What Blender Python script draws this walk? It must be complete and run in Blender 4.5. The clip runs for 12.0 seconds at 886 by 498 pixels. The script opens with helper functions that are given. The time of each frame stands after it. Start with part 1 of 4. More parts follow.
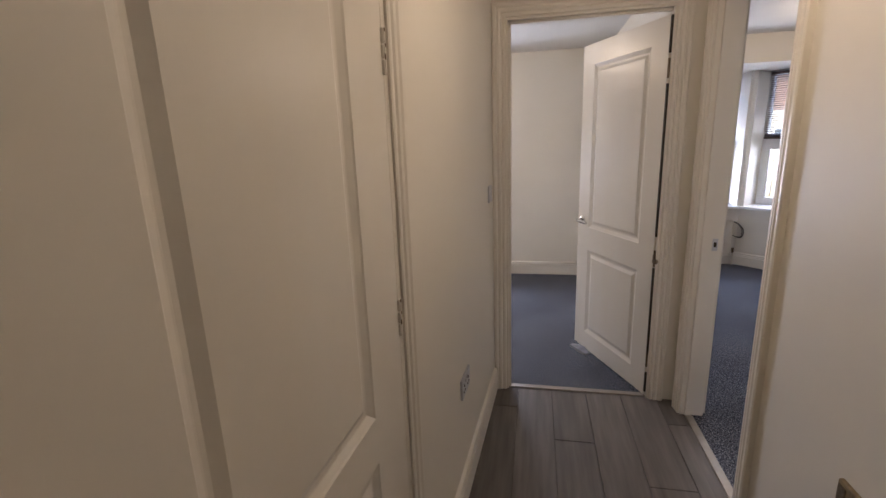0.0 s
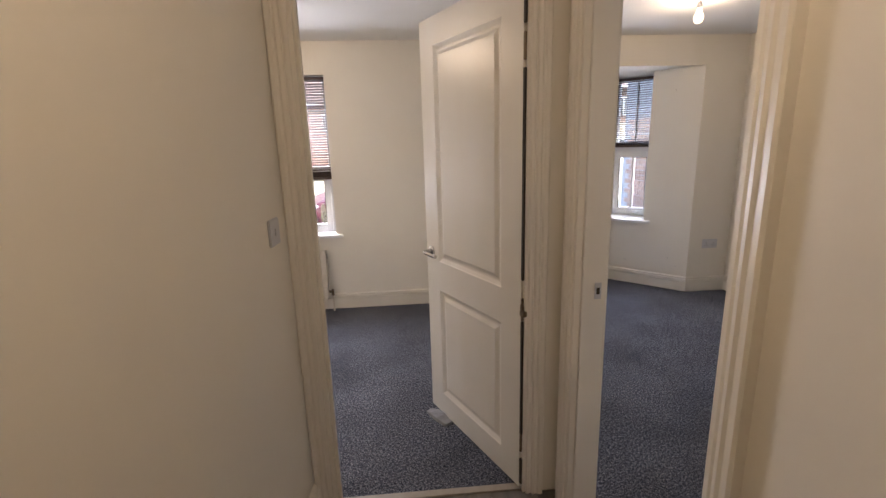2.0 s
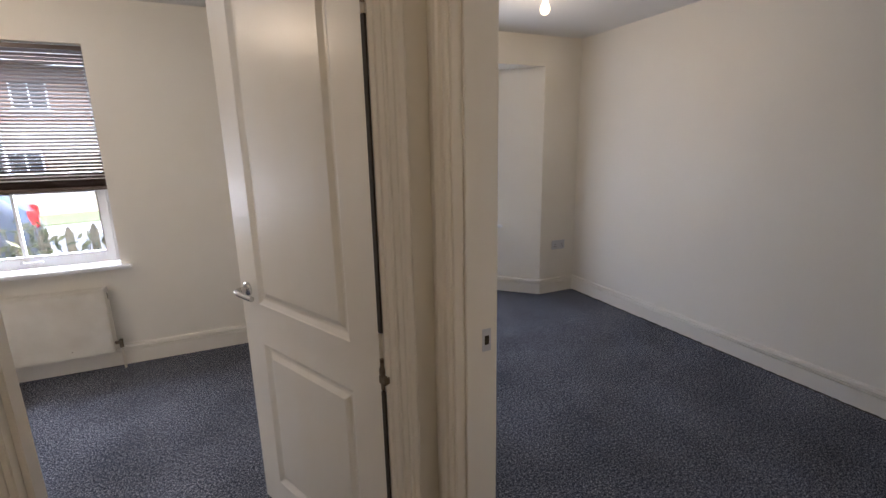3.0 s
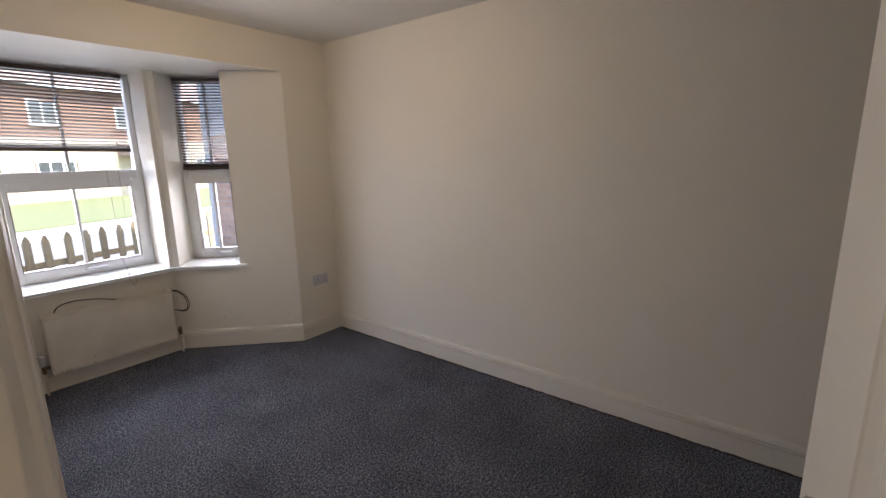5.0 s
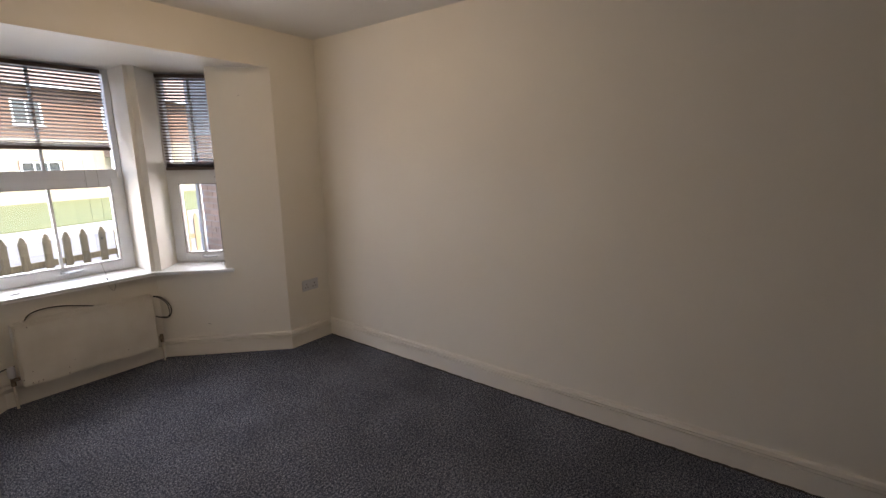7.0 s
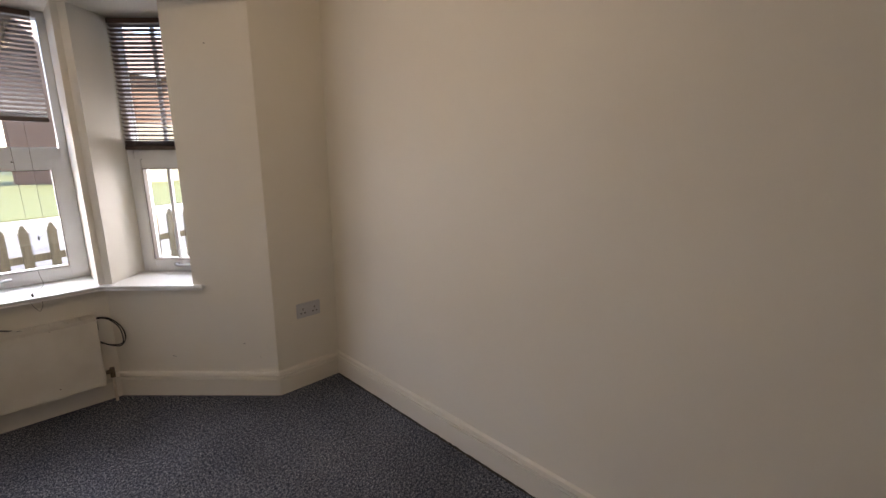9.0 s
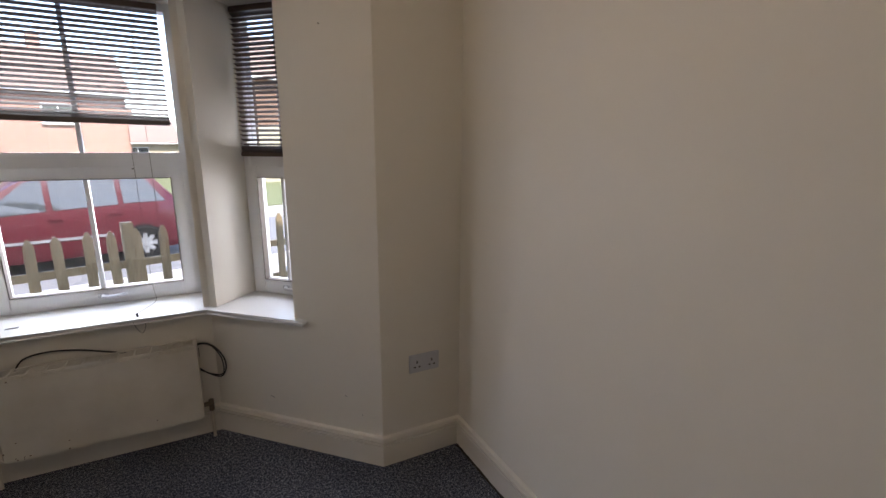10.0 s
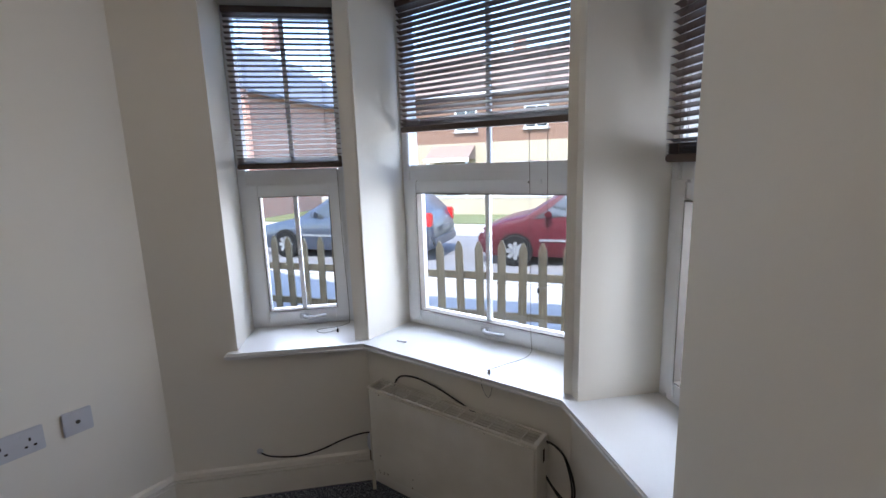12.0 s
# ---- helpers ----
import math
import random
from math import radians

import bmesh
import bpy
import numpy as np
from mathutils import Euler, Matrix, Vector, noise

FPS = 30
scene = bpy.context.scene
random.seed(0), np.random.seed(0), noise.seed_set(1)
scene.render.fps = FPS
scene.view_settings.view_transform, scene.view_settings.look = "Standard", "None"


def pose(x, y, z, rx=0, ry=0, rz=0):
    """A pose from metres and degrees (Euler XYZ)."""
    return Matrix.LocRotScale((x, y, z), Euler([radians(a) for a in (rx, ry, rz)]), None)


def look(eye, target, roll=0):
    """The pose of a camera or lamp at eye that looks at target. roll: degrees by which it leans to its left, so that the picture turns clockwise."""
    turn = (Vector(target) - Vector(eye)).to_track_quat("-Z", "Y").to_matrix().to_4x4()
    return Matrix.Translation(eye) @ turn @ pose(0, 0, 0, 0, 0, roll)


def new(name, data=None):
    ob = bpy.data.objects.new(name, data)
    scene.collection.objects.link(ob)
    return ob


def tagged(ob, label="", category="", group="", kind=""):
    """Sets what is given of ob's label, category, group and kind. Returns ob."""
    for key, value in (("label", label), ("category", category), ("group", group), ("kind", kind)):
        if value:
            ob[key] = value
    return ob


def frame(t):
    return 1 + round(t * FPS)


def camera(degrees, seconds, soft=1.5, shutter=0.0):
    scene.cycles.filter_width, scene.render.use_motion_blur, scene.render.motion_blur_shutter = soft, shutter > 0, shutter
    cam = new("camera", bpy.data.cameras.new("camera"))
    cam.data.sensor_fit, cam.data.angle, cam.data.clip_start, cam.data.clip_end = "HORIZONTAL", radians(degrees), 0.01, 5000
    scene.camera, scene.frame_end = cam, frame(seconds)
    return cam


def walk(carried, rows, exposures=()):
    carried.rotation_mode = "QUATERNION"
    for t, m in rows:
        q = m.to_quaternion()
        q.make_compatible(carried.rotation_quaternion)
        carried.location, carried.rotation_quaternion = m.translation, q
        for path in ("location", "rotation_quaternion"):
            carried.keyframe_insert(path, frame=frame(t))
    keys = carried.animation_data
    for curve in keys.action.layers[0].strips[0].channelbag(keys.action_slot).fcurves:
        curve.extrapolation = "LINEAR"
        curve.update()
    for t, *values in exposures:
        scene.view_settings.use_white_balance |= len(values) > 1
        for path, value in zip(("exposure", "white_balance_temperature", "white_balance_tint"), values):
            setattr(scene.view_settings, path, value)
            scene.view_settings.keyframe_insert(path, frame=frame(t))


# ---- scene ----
cam = camera(88.9, 12.0)
PATH = [
    (0, (0.218, 0.215, 1.464), (-0.182, 2.118, 0.998), -2.1),
    (0.5, (0.254, 0.314, 1.492), (0.031, 2.244, 1.014), -1.7),
    (1, (0.343, 0.504, 1.484), (0.215, 2.446, 1.024), -1.7),
    (1.5, (0.408, 0.765, 1.45), (0.407, 2.714, 1.005), -1.7),
    (2, (0.413, 1.086, 1.448), (0.562, 3.028, 0.995), -1.7),
    (2.5, (0.458, 1.372, 1.415), (0.851, 3.279, 0.959), -1.3),
    (3, (0.549, 1.63, 1.407), (1.333, 3.414, 0.958), -1.2),
    (3.5, (0.654, 1.877, 1.396), (1.832, 3.436, 0.971), -1.4),
    (3.7, (0.706, 1.945, 1.402), (2.024, 3.391, 0.987), -1.2),
    (5.3, (1.069, 2.088, 1.442), (2.619, 3.286, 1.039), -0.8),
    (5.5, (1.057, 2.135, 1.43), (2.607, 3.337, 1.041), -0.4),
    (6, (1.058, 2.107, 1.417), (2.584, 3.344, 1.039), -0.8),
    (6.5, (1.066, 2.102, 1.442), (2.596, 3.329, 1.047), -0.9),
    (7, (1.128, 2.125, 1.424), (2.694, 3.305, 1.029), -0.7),
    (7.2, (1.149, 2.141, 1.429), (2.741, 3.284, 1.027), -0.7),
    (9, (2.055, 2.724, 1.373), (3.426, 4.111, 0.932), -0.1),
    (9.5, (2.241, 3.015, 1.407), (3.414, 4.571, 0.958), 0.0),
    (10, (2.453, 3.319, 1.399), (3.346, 5.056, 0.965), 0.2),
    (10.5, (2.603, 3.602, 1.353), (3.153, 5.484, 0.962), -0.4),
    (11, (2.712, 3.903, 1.371), (2.755, 5.87, 1.01), -0.7),
    (11.5, (2.838, 4.162, 1.386), (2.283, 6.049, 1.027), -1.2),
    (12, (2.849, 4.389, 1.367), (1.693, 5.981, 1.007), -1.8),
]
walk(cam, [(t, look(eye, target, roll)) for t, eye, target, roll in PATH],
     [(0.0, 3.7, 5800, 21), (0.5, 3.95, 6300, 23), (1.0, 4.0, 6450, 24), (2.0, 3.7, 6300, 21), (2.5, 3.75, 6100, 21), (3.0, 3.5, 5900, 18), (3.5, 3.4, 6400, 18), (5.5, 3.25, 6600, 20),
      (6.5, 2.95, 7300, 20), (7.2, 3.2, 6800, 20), (9.0, 3.2, 7000, 20), (10.0, 2.8, 6500, 19), (10.5, 2.35, 6100, 17), (11.0, 2.5, 6000, 16), (11.5, 2.8, 5900, 15),
      (12.0, 2.75, 5850, 15)])

# ---- world, sun, exposure ----
world = bpy.data.worlds.new("sky")
scene.world = world
world.use_nodes = True
wn = world.node_tree
sky = wn.nodes.new("ShaderNodeTexSky")
sky.sky_type = 'NISHITA'
sky.sun_disc = False
sky.sun_elevation = radians(57)
sky.sun_rotation = radians(160)
wn.nodes["Background"].inputs["Strength"].default_value = 0.15
wn.links.new(sky.outputs[0], wn.nodes["Background"].inputs["Color"])
sun_data = bpy.data.lights.new("sun", 'SUN')
sun_data.energy, sun_data.angle, sun_data.color = 1.7, radians(0.5), (1.0, 0.94, 0.85)
sun = new("sun", sun_data)
sun.matrix_world = look((2.5, -6.5, 10.7), (0, 0, 0))
BULB_W = 1.3
DAY_W = 2.4


# ---- materials ----
def material(name, color, rough=0.5, metal=0.0, color2=None, scale=8.0, detail=4.0, bump=0.0, bump_scale=200.0, mix=0.5,
             spec=0.5, coat=0.0, stretch=(1, 1, 1), vary=0.0):
    m = bpy.data.materials.new(name)
    m.use_nodes = True
    nt = m.node_tree
    b = nt.nodes["Principled BSDF"]
    b.inputs["Roughness"].default_value = rough
    b.inputs["Metallic"].default_value = metal
    b.inputs["Specular IOR Level"].default_value = spec
    b.inputs["Coat Weight"].default_value = coat
    b.inputs["Base Color"].default_value = (*color, 1)
    tc = nt.nodes.new("ShaderNodeTexCoord")
    mp = nt.nodes.new("ShaderNodeMapping")
    mp.inputs["Scale"].default_value = stretch
    nt.links.new(tc.outputs["Object"], mp.inputs["Vector"])
    if color2:
        n = nt.nodes.new("ShaderNodeTexNoise")
        n.inputs["Scale"].default_value, n.inputs["Detail"].default_value = scale, detail
        nt.links.new(mp.outputs[0], n.inputs["Vector"])
        r = nt.nodes.new("ShaderNodeValToRGB")
        r.color_ramp.elements[0].position, r.color_ramp.elements[1].position = 0.5 - mix / 2, 0.5 + mix / 2
        r.color_ramp.elements[0].color, r.color_ramp.elements[1].color = (*color, 1), (*color2, 1)
        nt.links.new(n.outputs[0], r.inputs[0])
        out = r.outputs[0]
        if vary:
            oi = nt.nodes.new("ShaderNodeObjectInfo")
            h = nt.nodes.new("ShaderNodeHueSaturation")
            mr = nt.nodes.new("ShaderNodeMapRange")
            mr.inputs[3].default_value, mr.inputs[4].default_value = 1 - vary, 1 + vary
            nt.links.new(oi.outputs["Random"], mr.inputs[0])
            nt.links.new(mr.outputs[0], h.inputs["Value"])
            nt.links.new(out, h.inputs["Color"])
            out = h.outputs[0]
        nt.links.new(out, b.inputs["Base Color"])
    if bump:
        n2 = nt.nodes.new("ShaderNodeTexNoise")
        n2.inputs["Scale"].default_value, n2.inputs["Detail"].default_value = bump_scale, 3
        nt.links.new(mp.outputs[0], n2.inputs["Vector"])
        bp = nt.nodes.new("ShaderNodeBump")
        bp.inputs["Strength"].default_value, bp.inputs["Distance"].default_value = bump, 0.004
        nt.links.new(n2.outputs[0], bp.inputs["Height"])
        nt.links.new(bp.outputs[0], b.inputs["Normal"])
    return m


WALL = material("wall_paint", (0.80, 0.764, 0.685), 0.5, color2=(0.765, 0.722, 0.638), scale=1.6, mix=0.6, bump=0.05, bump_scale=90, spec=0.35)
CEIL = material("ceiling_paint", (0.80, 0.79, 0.76), 0.85, color2=(0.76, 0.75, 0.72), scale=2, bump=0.06, bump_scale=60, spec=0.2)
GLOSS = material("gloss_paint", (0.79, 0.75, 0.67), 0.32, color2=(0.77, 0.725, 0.645), scale=2, mix=0.5, bump=0.012, bump_scale=40)
DOORP = material("door_paint", (0.80, 0.775, 0.72), 0.30, color2=(0.77, 0.72, 0.63), scale=4, bump=0.02, bump_scale=160, stretch=(1, 1, 0.15))
UPVC = material("upvc", (0.80, 0.81, 0.82), 0.28, color2=(0.74, 0.75, 0.76), scale=6)
SILLP = material("sill_paint", (0.80, 0.80, 0.80), 0.28, color2=(0.74, 0.73, 0.71), scale=5)
ENAMEL = material("radiator_enamel", (0.78, 0.74, 0.66), 0.38, color2=(0.66, 0.61, 0.52), scale=5, mix=0.4, bump=0.03, bump_scale=30)
# fin colour darkened to carry the shade inside the radiators
FINSHADE = material("shaded_fin_steel", (0.10, 0.085, 0.07), 0.9, color2=(0.06, 0.05, 0.04), scale=30)
# dark brown of holes and underlay, also painted shade in hinge gap and radiator
DARK = material("dark_parts_and_shade", (0.03, 0.022, 0.016), 0.8, color2=(0.05, 0.04, 0.03), scale=20)
BLIND = material("blind_slat", (0.070, 0.045, 0.036), 0.4, color2=(0.095, 0.064, 0.052), scale=9, stretch=(0.3, 1, 1), vary=0.1)
CORD = material("cord", (0.16, 0.14, 0.12), 0.8)
RUST = material("rust", (0.13, 0.06, 0.03), 0.9, color2=(0.2, 0.12, 0.07), scale=90)
CABLE = material("cable", (0.012, 0.012, 0.013), 0.45, color2=(0.02, 0.02, 0.02))
PLASTIC = material("white_plastic", (0.56, 0.565, 0.60), 0.3, color2=(0.52, 0.525, 0.55), scale=10)
CHROME = material("chrome", (0.62, 0.61, 0.60), 0.22, 1.0, color2=(0.55, 0.54, 0.52), scale=20)
STEEL = material("worn_steel", (0.30, 0.24, 0.17), 0.42, 0.9, color2=(0.12, 0.09, 0.06), scale=60)
COPPER = material("pipe_paint", (0.72, 0.68, 0.60), 0.4, color2=(0.6, 0.52, 0.42), scale=30)
GREYM = material("grey_rubber", (0.16, 0.165, 0.18), 0.5, color2=(0.3, 0.31, 0.33), scale=30)
STRIP = material("threshold_metal", (0.42, 0.38, 0.33), 0.35, 0.7, color2=(0.36, 0.32, 0.27), scale=30)
WOODFENCE = material("fence_wood", (0.36, 0.28, 0.16), 0.8, color2=(0.20, 0.15, 0.085), scale=7, bump=0.3, bump_scale=60, stretch=(6, 6, 0.6), vary=0.15)
PAVING = material("paving", (0.34, 0.325, 0.31), 0.9, color2=(0.26, 0.25, 0.24), scale=3, bump=0.3, bump_scale=60)
TARMAC = material("tarmac", (0.16, 0.155, 0.155), 0.9, color2=(0.11, 0.108, 0.11), scale=4, bump=0.4, bump_scale=90)
KERB = material("kerb_concrete", (0.40, 0.39, 0.37), 0.9, color2=(0.30, 0.29, 0.28), scale=5, bump=0.3)
LAWN = material("grass", (0.065, 0.085, 0.025), 0.9, color2=(0.13, 0.13, 0.055), scale=5, bump=0.8, bump_scale=120)
RENDER = material("cream_render", (0.34, 0.29, 0.20), 0.9, color2=(0.29, 0.25, 0.175), scale=2, bump=0.2, bump_scale=60)
SLATE = material("slate", (0.10, 0.11, 0.14), 0.6, color2=(0.15, 0.16, 0.19), scale=6, bump=0.3)
TILE = material("roof_tile", (0.24, 0.16, 0.12), 0.8, color2=(0.16, 0.12, 0.10), scale=4, bump=0.3)
REDPAINT = material("red_car_paint", (0.060, 0.006, 0.010), 0.35, color2=(0.05, 0.005, 0.009), coat=0.15, spec=0.3)
BLUEPAINT = material("blue_grey_car_paint", (0.055, 0.065, 0.09), 0.28, 0.4, color2=(0.05, 0.06, 0.08), coat=0.2)
WHITEPAINT = material("white_van_paint", (0.7, 0.7, 0.7), 0.3, coat=0.5)
BROWNBRICK = material("brown_brick", (0.20, 0.115, 0.075), 0.9, color2=(0.13, 0.075, 0.05), scale=9, bump=0.3, bump_scale=60)
RUBBER = material("tyre", (0.009, 0.009, 0.0095), 0.9, color2=(0.014, 0.014, 0.0135), scale=20, spec=0.1)
HUB = material("hubcap", (0.17, 0.175, 0.18), 0.4, 0.2, color2=(0.21, 0.215, 0.22))
CARGLASS = material("car_glass", (0.03, 0.036, 0.04), 0.05, color2=(0.045, 0.05, 0.05), spec=0.6)
LAMPRED = material("tail_light", (0.5, 0.02, 0.02), 0.2)
LAMPCLR = material("head_light", (0.6, 0.6, 0.6), 0.12)


def carpet_material():
    m = material("carpet", (0.045, 0.047, 0.055), 0.98, bump=1.0, bump_scale=300, spec=0.05)
    nt = m.node_tree
    b = nt.nodes["Principled BSDF"]
    tc = nt.nodes["Texture Coordinate"]

    def noise_node(scale, detail, rough):
        n = nt.nodes.new("ShaderNodeTexNoise")
        n.inputs["Scale"].default_value, n.inputs["Detail"].default_value, n.inputs["Roughness"].default_value = scale, detail, rough
        nt.links.new(tc.outputs["Object"], n.inputs["Vector"])
        return n
    fine, mid, big = noise_node(230, 2, 0.6), noise_node(88, 3, 0.75), noise_node(2.2, 5, 0.55)
    mx = nt.nodes.new("ShaderNodeMix")
    mx.inputs[0].default_value = 0.42
    nt.links.new(fine.outputs[0], mx.inputs[2])
    nt.links.new(mid.outputs[0], mx.inputs[3])
    r = nt.nodes.new("ShaderNodeValToRGB")
    r.color_ramp.elements[0].position, r.color_ramp.elements[0].color = 0.43, (0.016, 0.018, 0.026, 1)
    r.color_ramp.elements[1].position, r.color_ramp.elements[1].color = 0.52, (0.105, 0.115, 0.15, 1)
    e = r.color_ramp.elements.new(0.60)
    e.color = (0.42, 0.43, 0.46, 1)
    nt.links.new(mx.outputs[0], r.inputs[0])
    h = nt.nodes.new("ShaderNodeHueSaturation")
    mr = nt.nodes.new("ShaderNodeMapRange")
    mr.inputs[1].default_value, mr.inputs[2].default_value = 0.3, 0.7
    mr.inputs[3].default_value, mr.inputs[4].default_value = 0.72, 1.25
    nt.links.new(big.outputs[0], mr.inputs[0])
    nt.links.new(mr.outputs[0], h.inputs["Value"])
    nt.links.new(r.outputs[0], h.inputs["Color"])
    nt.links.new(h.outputs[0], b.inputs["Base Color"])
    return m


def plank_material():
    m = material("grey_laminate", (0.095, 0.083, 0.075), 0.34, color2=(0.185, 0.165, 0.15), scale=5, detail=7, mix=0.5,
                 stretch=(7, 0.5, 1), bump=0.06, bump_scale=30, vary=0.16)
    return m


def brick_material():
    m = material("brick", (0.36, 0.17, 0.11), 0.9, color2=(0.27, 0.12, 0.085), scale=14, bump=0.3, bump_scale=80)
    nt = m.node_tree
    b = nt.nodes["Principled BSDF"]
    br = nt.nodes.new("ShaderNodeTexBrick")
    br.inputs["Scale"].default_value = 1.0
    br.inputs["Color1"].default_value = (0.38, 0.17, 0.11, 1)
    br.inputs["Color2"].default_value = (0.29, 0.125, 0.085, 1)
    br.inputs["Mortar"].default_value = (0.42, 0.38, 0.33, 1)
    br.inputs["Mortar Size"].default_value = 0.010
    br.inputs["Brick Width"].default_value, br.inputs["Row Height"].default_value = 0.225, 0.075
    tc = nt.nodes["Texture Coordinate"]
    sep, com, ad = nt.nodes.new("ShaderNodeSeparateXYZ"), nt.nodes.new("ShaderNodeCombineXYZ"), nt.nodes.new("ShaderNodeMath")
    nt.links.new(tc.outputs["Object"], sep.inputs[0])
    nt.links.new(sep.outputs[0], ad.inputs[0])
    nt.links.new(sep.outputs[1], ad.inputs[1])
    nt.links.new(ad.outputs[0], com.inputs[0])
    nt.links.new(sep.outputs[2], com.inputs[1])
    nt.links.new(com.outputs[0], br.inputs["Vector"])
    nt.links.new(br.outputs[0], b.inputs["Base Color"])
    return m


def glass_material():
    m = bpy.data.materials.new("window_glass")
    m.use_nodes = True
    nt = m.node_tree
    clear, gloss, mix = nt.nodes.new("ShaderNodeBsdfTransparent"), nt.nodes.new("ShaderNodeBsdfGlossy"), nt.nodes.new("ShaderNodeMixShader")
    clear.inputs[0].default_value = (0.96, 0.98, 0.97, 1)
    gloss.inputs["Roughness"].default_value = 0.02
    mix.inputs[0].default_value = 0.05
    nt.links.new(clear.outputs[0], mix.inputs[1])
    nt.links.new(gloss.outputs[0], mix.inputs[2])
    nt.links.new(mix.outputs[0], nt.nodes["Material Output"].inputs[0])
    return m


def bulb_material():
    m = bpy.data.materials.new("lit_bulb")
    m.use_nodes = True
    b = m.node_tree.nodes["Principled BSDF"]
    b.inputs["Emission Color"].default_value = (1.0, 0.74, 0.40, 1)
    b.inputs["Emission Strength"].default_value = 0.3
    return m


BRICKP = material("brick_face", (0.42, 0.26, 0.18), 0.9, color2=(0.33, 0.19, 0.13), scale=20, bump=0.3, bump_scale=120, vary=0.25)
CARPET, PLANK, BRICK, GLASS, BULBM = carpet_material(), plank_material(), brick_material(), glass_material(), bulb_material()


# ---- building helpers ----
def finish(name, bm, mat, parent=None, smooth=False):
    bmesh.ops.recalc_face_normals(bm, faces=bm.faces)
    me = bpy.data.meshes.new(name)
    bm.to_mesh(me)
    bm.free()
    me.materials.append(mat)
    if smooth:
        me.polygons.foreach_set("use_smooth", [True] * len(me.polygons))
        me.set_sharp_from_angle(angle=radians(40))
    ob = new(name, me)
    if parent:
        ob.parent = parent
    return ob


def part(name, bm, mat, parent, label="", smooth=False):
    ob = finish(name, bm, mat, parent, smooth)
    return tagged(ob, label) if label else ob


def structure(name, bm, mat, label, category="wall"):
    return tagged(finish(name, bm, mat), label, category, kind="structure")


def thing(name, m, label, category, group=""):
    ob = new(name)
    ob.empty_display_size = 0.1
    ob.matrix_basis = m
    return tagged(ob, label, category, group)


def box(bm, lo, hi, bev=0.0, m=None):
    r = bmesh.ops.create_cube(bm, size=1.0)
    vs = r["verts"]
    c = [(a + b) / 2 for a, b in zip(lo, hi)]
    s = [b - a for a, b in zip(lo, hi)]
    for v in vs:
        v.co = Vector([c[i] + v.co[i] * s[i] for i in range(3)])
        if m:
            v.co = m @ v.co
    if bev:
        es = list({e for v in vs for e in v.link_edges})
        bmesh.ops.bevel(bm, geom=es, offset=bev, segments=2, affect='EDGES', clamp_overlap=True)
    return bm


def boxes(*items, bev=0.0):
    bm = bmesh.new()
    for lo, hi in items:
        box(bm, lo, hi, bev)
    return bm


def prism(bm, pts, z0, z1):
    lo = [bm.verts.new((x, y, z0)) for x, y in pts]
    hi = [bm.verts.new((x, y, z1)) for x, y in pts]
    n = len(pts)
    bm.faces.new(lo[::-1])
    bm.faces.new(hi)
    for i in range(n):
        bm.faces.new((lo[i], lo[(i + 1) % n], hi[(i + 1) % n], hi[i]))
    return bm


def loft(bm, rings, cap=True, closed=True):
    vr = [[bm.verts.new(p) for p in r] for r in rings]
    n = len(vr[0])
    for a, b in zip(vr, vr[1:]):
        for i in range(n if closed else n - 1):
            bm.faces.new((a[i], a[(i + 1) % n], b[(i + 1) % n], b[i]))
    if cap:
        bm.faces.new(vr[0][::-1])
        bm.faces.new(vr[-1])
    return bm


def tube(bm, pts, r, n=8):
    pts = [Vector(p) for p in pts]
    rings = []
    for i, p in enumerate(pts):
        d = (pts[min(i + 1, len(pts) - 1)] - pts[max(i - 1, 0)]).normalized()
        a = d.orthogonal().normalized() if abs(d.z) > 0.95 else d.cross(Vector((0, 0, 1))).normalized()
        b = d.cross(a)
        rr = r[i] if isinstance(r, (list, tuple)) else r
        rings.append([p + (a * math.cos(2 * math.pi * k / n) + b * math.sin(2 * math.pi * k / n)) * rr for k in range(n)])
    return loft(bm, rings)


def smooth_path(pts, steps=8):
    out = []
    P = [Vector(p) for p in pts]
    P = [P[0]] + P + [P[-1]]
    for i in range(1, len(P) - 2):
        for k in range(steps):
            t = k / steps
            a, b, c, d = P[i - 1:i + 3]
            out.append(0.5 * (2 * b + (c - a) * t + (2 * a - 5 * b + 4 * c - d) * t * t + (3 * b - a - 3 * c + d) * t ** 3))
    out.append(P[-2])
    return out


def lathe(bm, prof, n=20, m=None):
    rings = [[Vector((r * math.cos(2 * math.pi * k / n), r * math.sin(2 * math.pi * k / n), z)) for k in range(n)] for r, z in prof]
    if m:
        rings = [[m @ p for p in r] for r in rings]
    return loft(bm, rings)


def sweep(bm, path, prof, side=1):
    """A profile of (out, z) swept along a plan path with mitred corners; out is to the left of the path times side."""
    P = [Vector(p) for p in path]
    rings = []
    for i, p in enumerate(P):
        d0 = (P[i] - P[i - 1]).normalized() if i else None
        d1 = (P[i + 1] - P[i]).normalized() if i < len(P) - 1 else None
        d0, d1 = d0 or d1, d1 or d0
        n0, n1 = Vector((-d0.y, d0.x)), Vector((-d1.y, d1.x))
        nn = (n0 + n1).normalized()
        k = side / max(nn.dot(n0), 0.2)
        rings.append([(p.x + nn.x * k * o, p.y + nn.y * k * o, z) for o, z in prof])
    return loft(bm, rings)


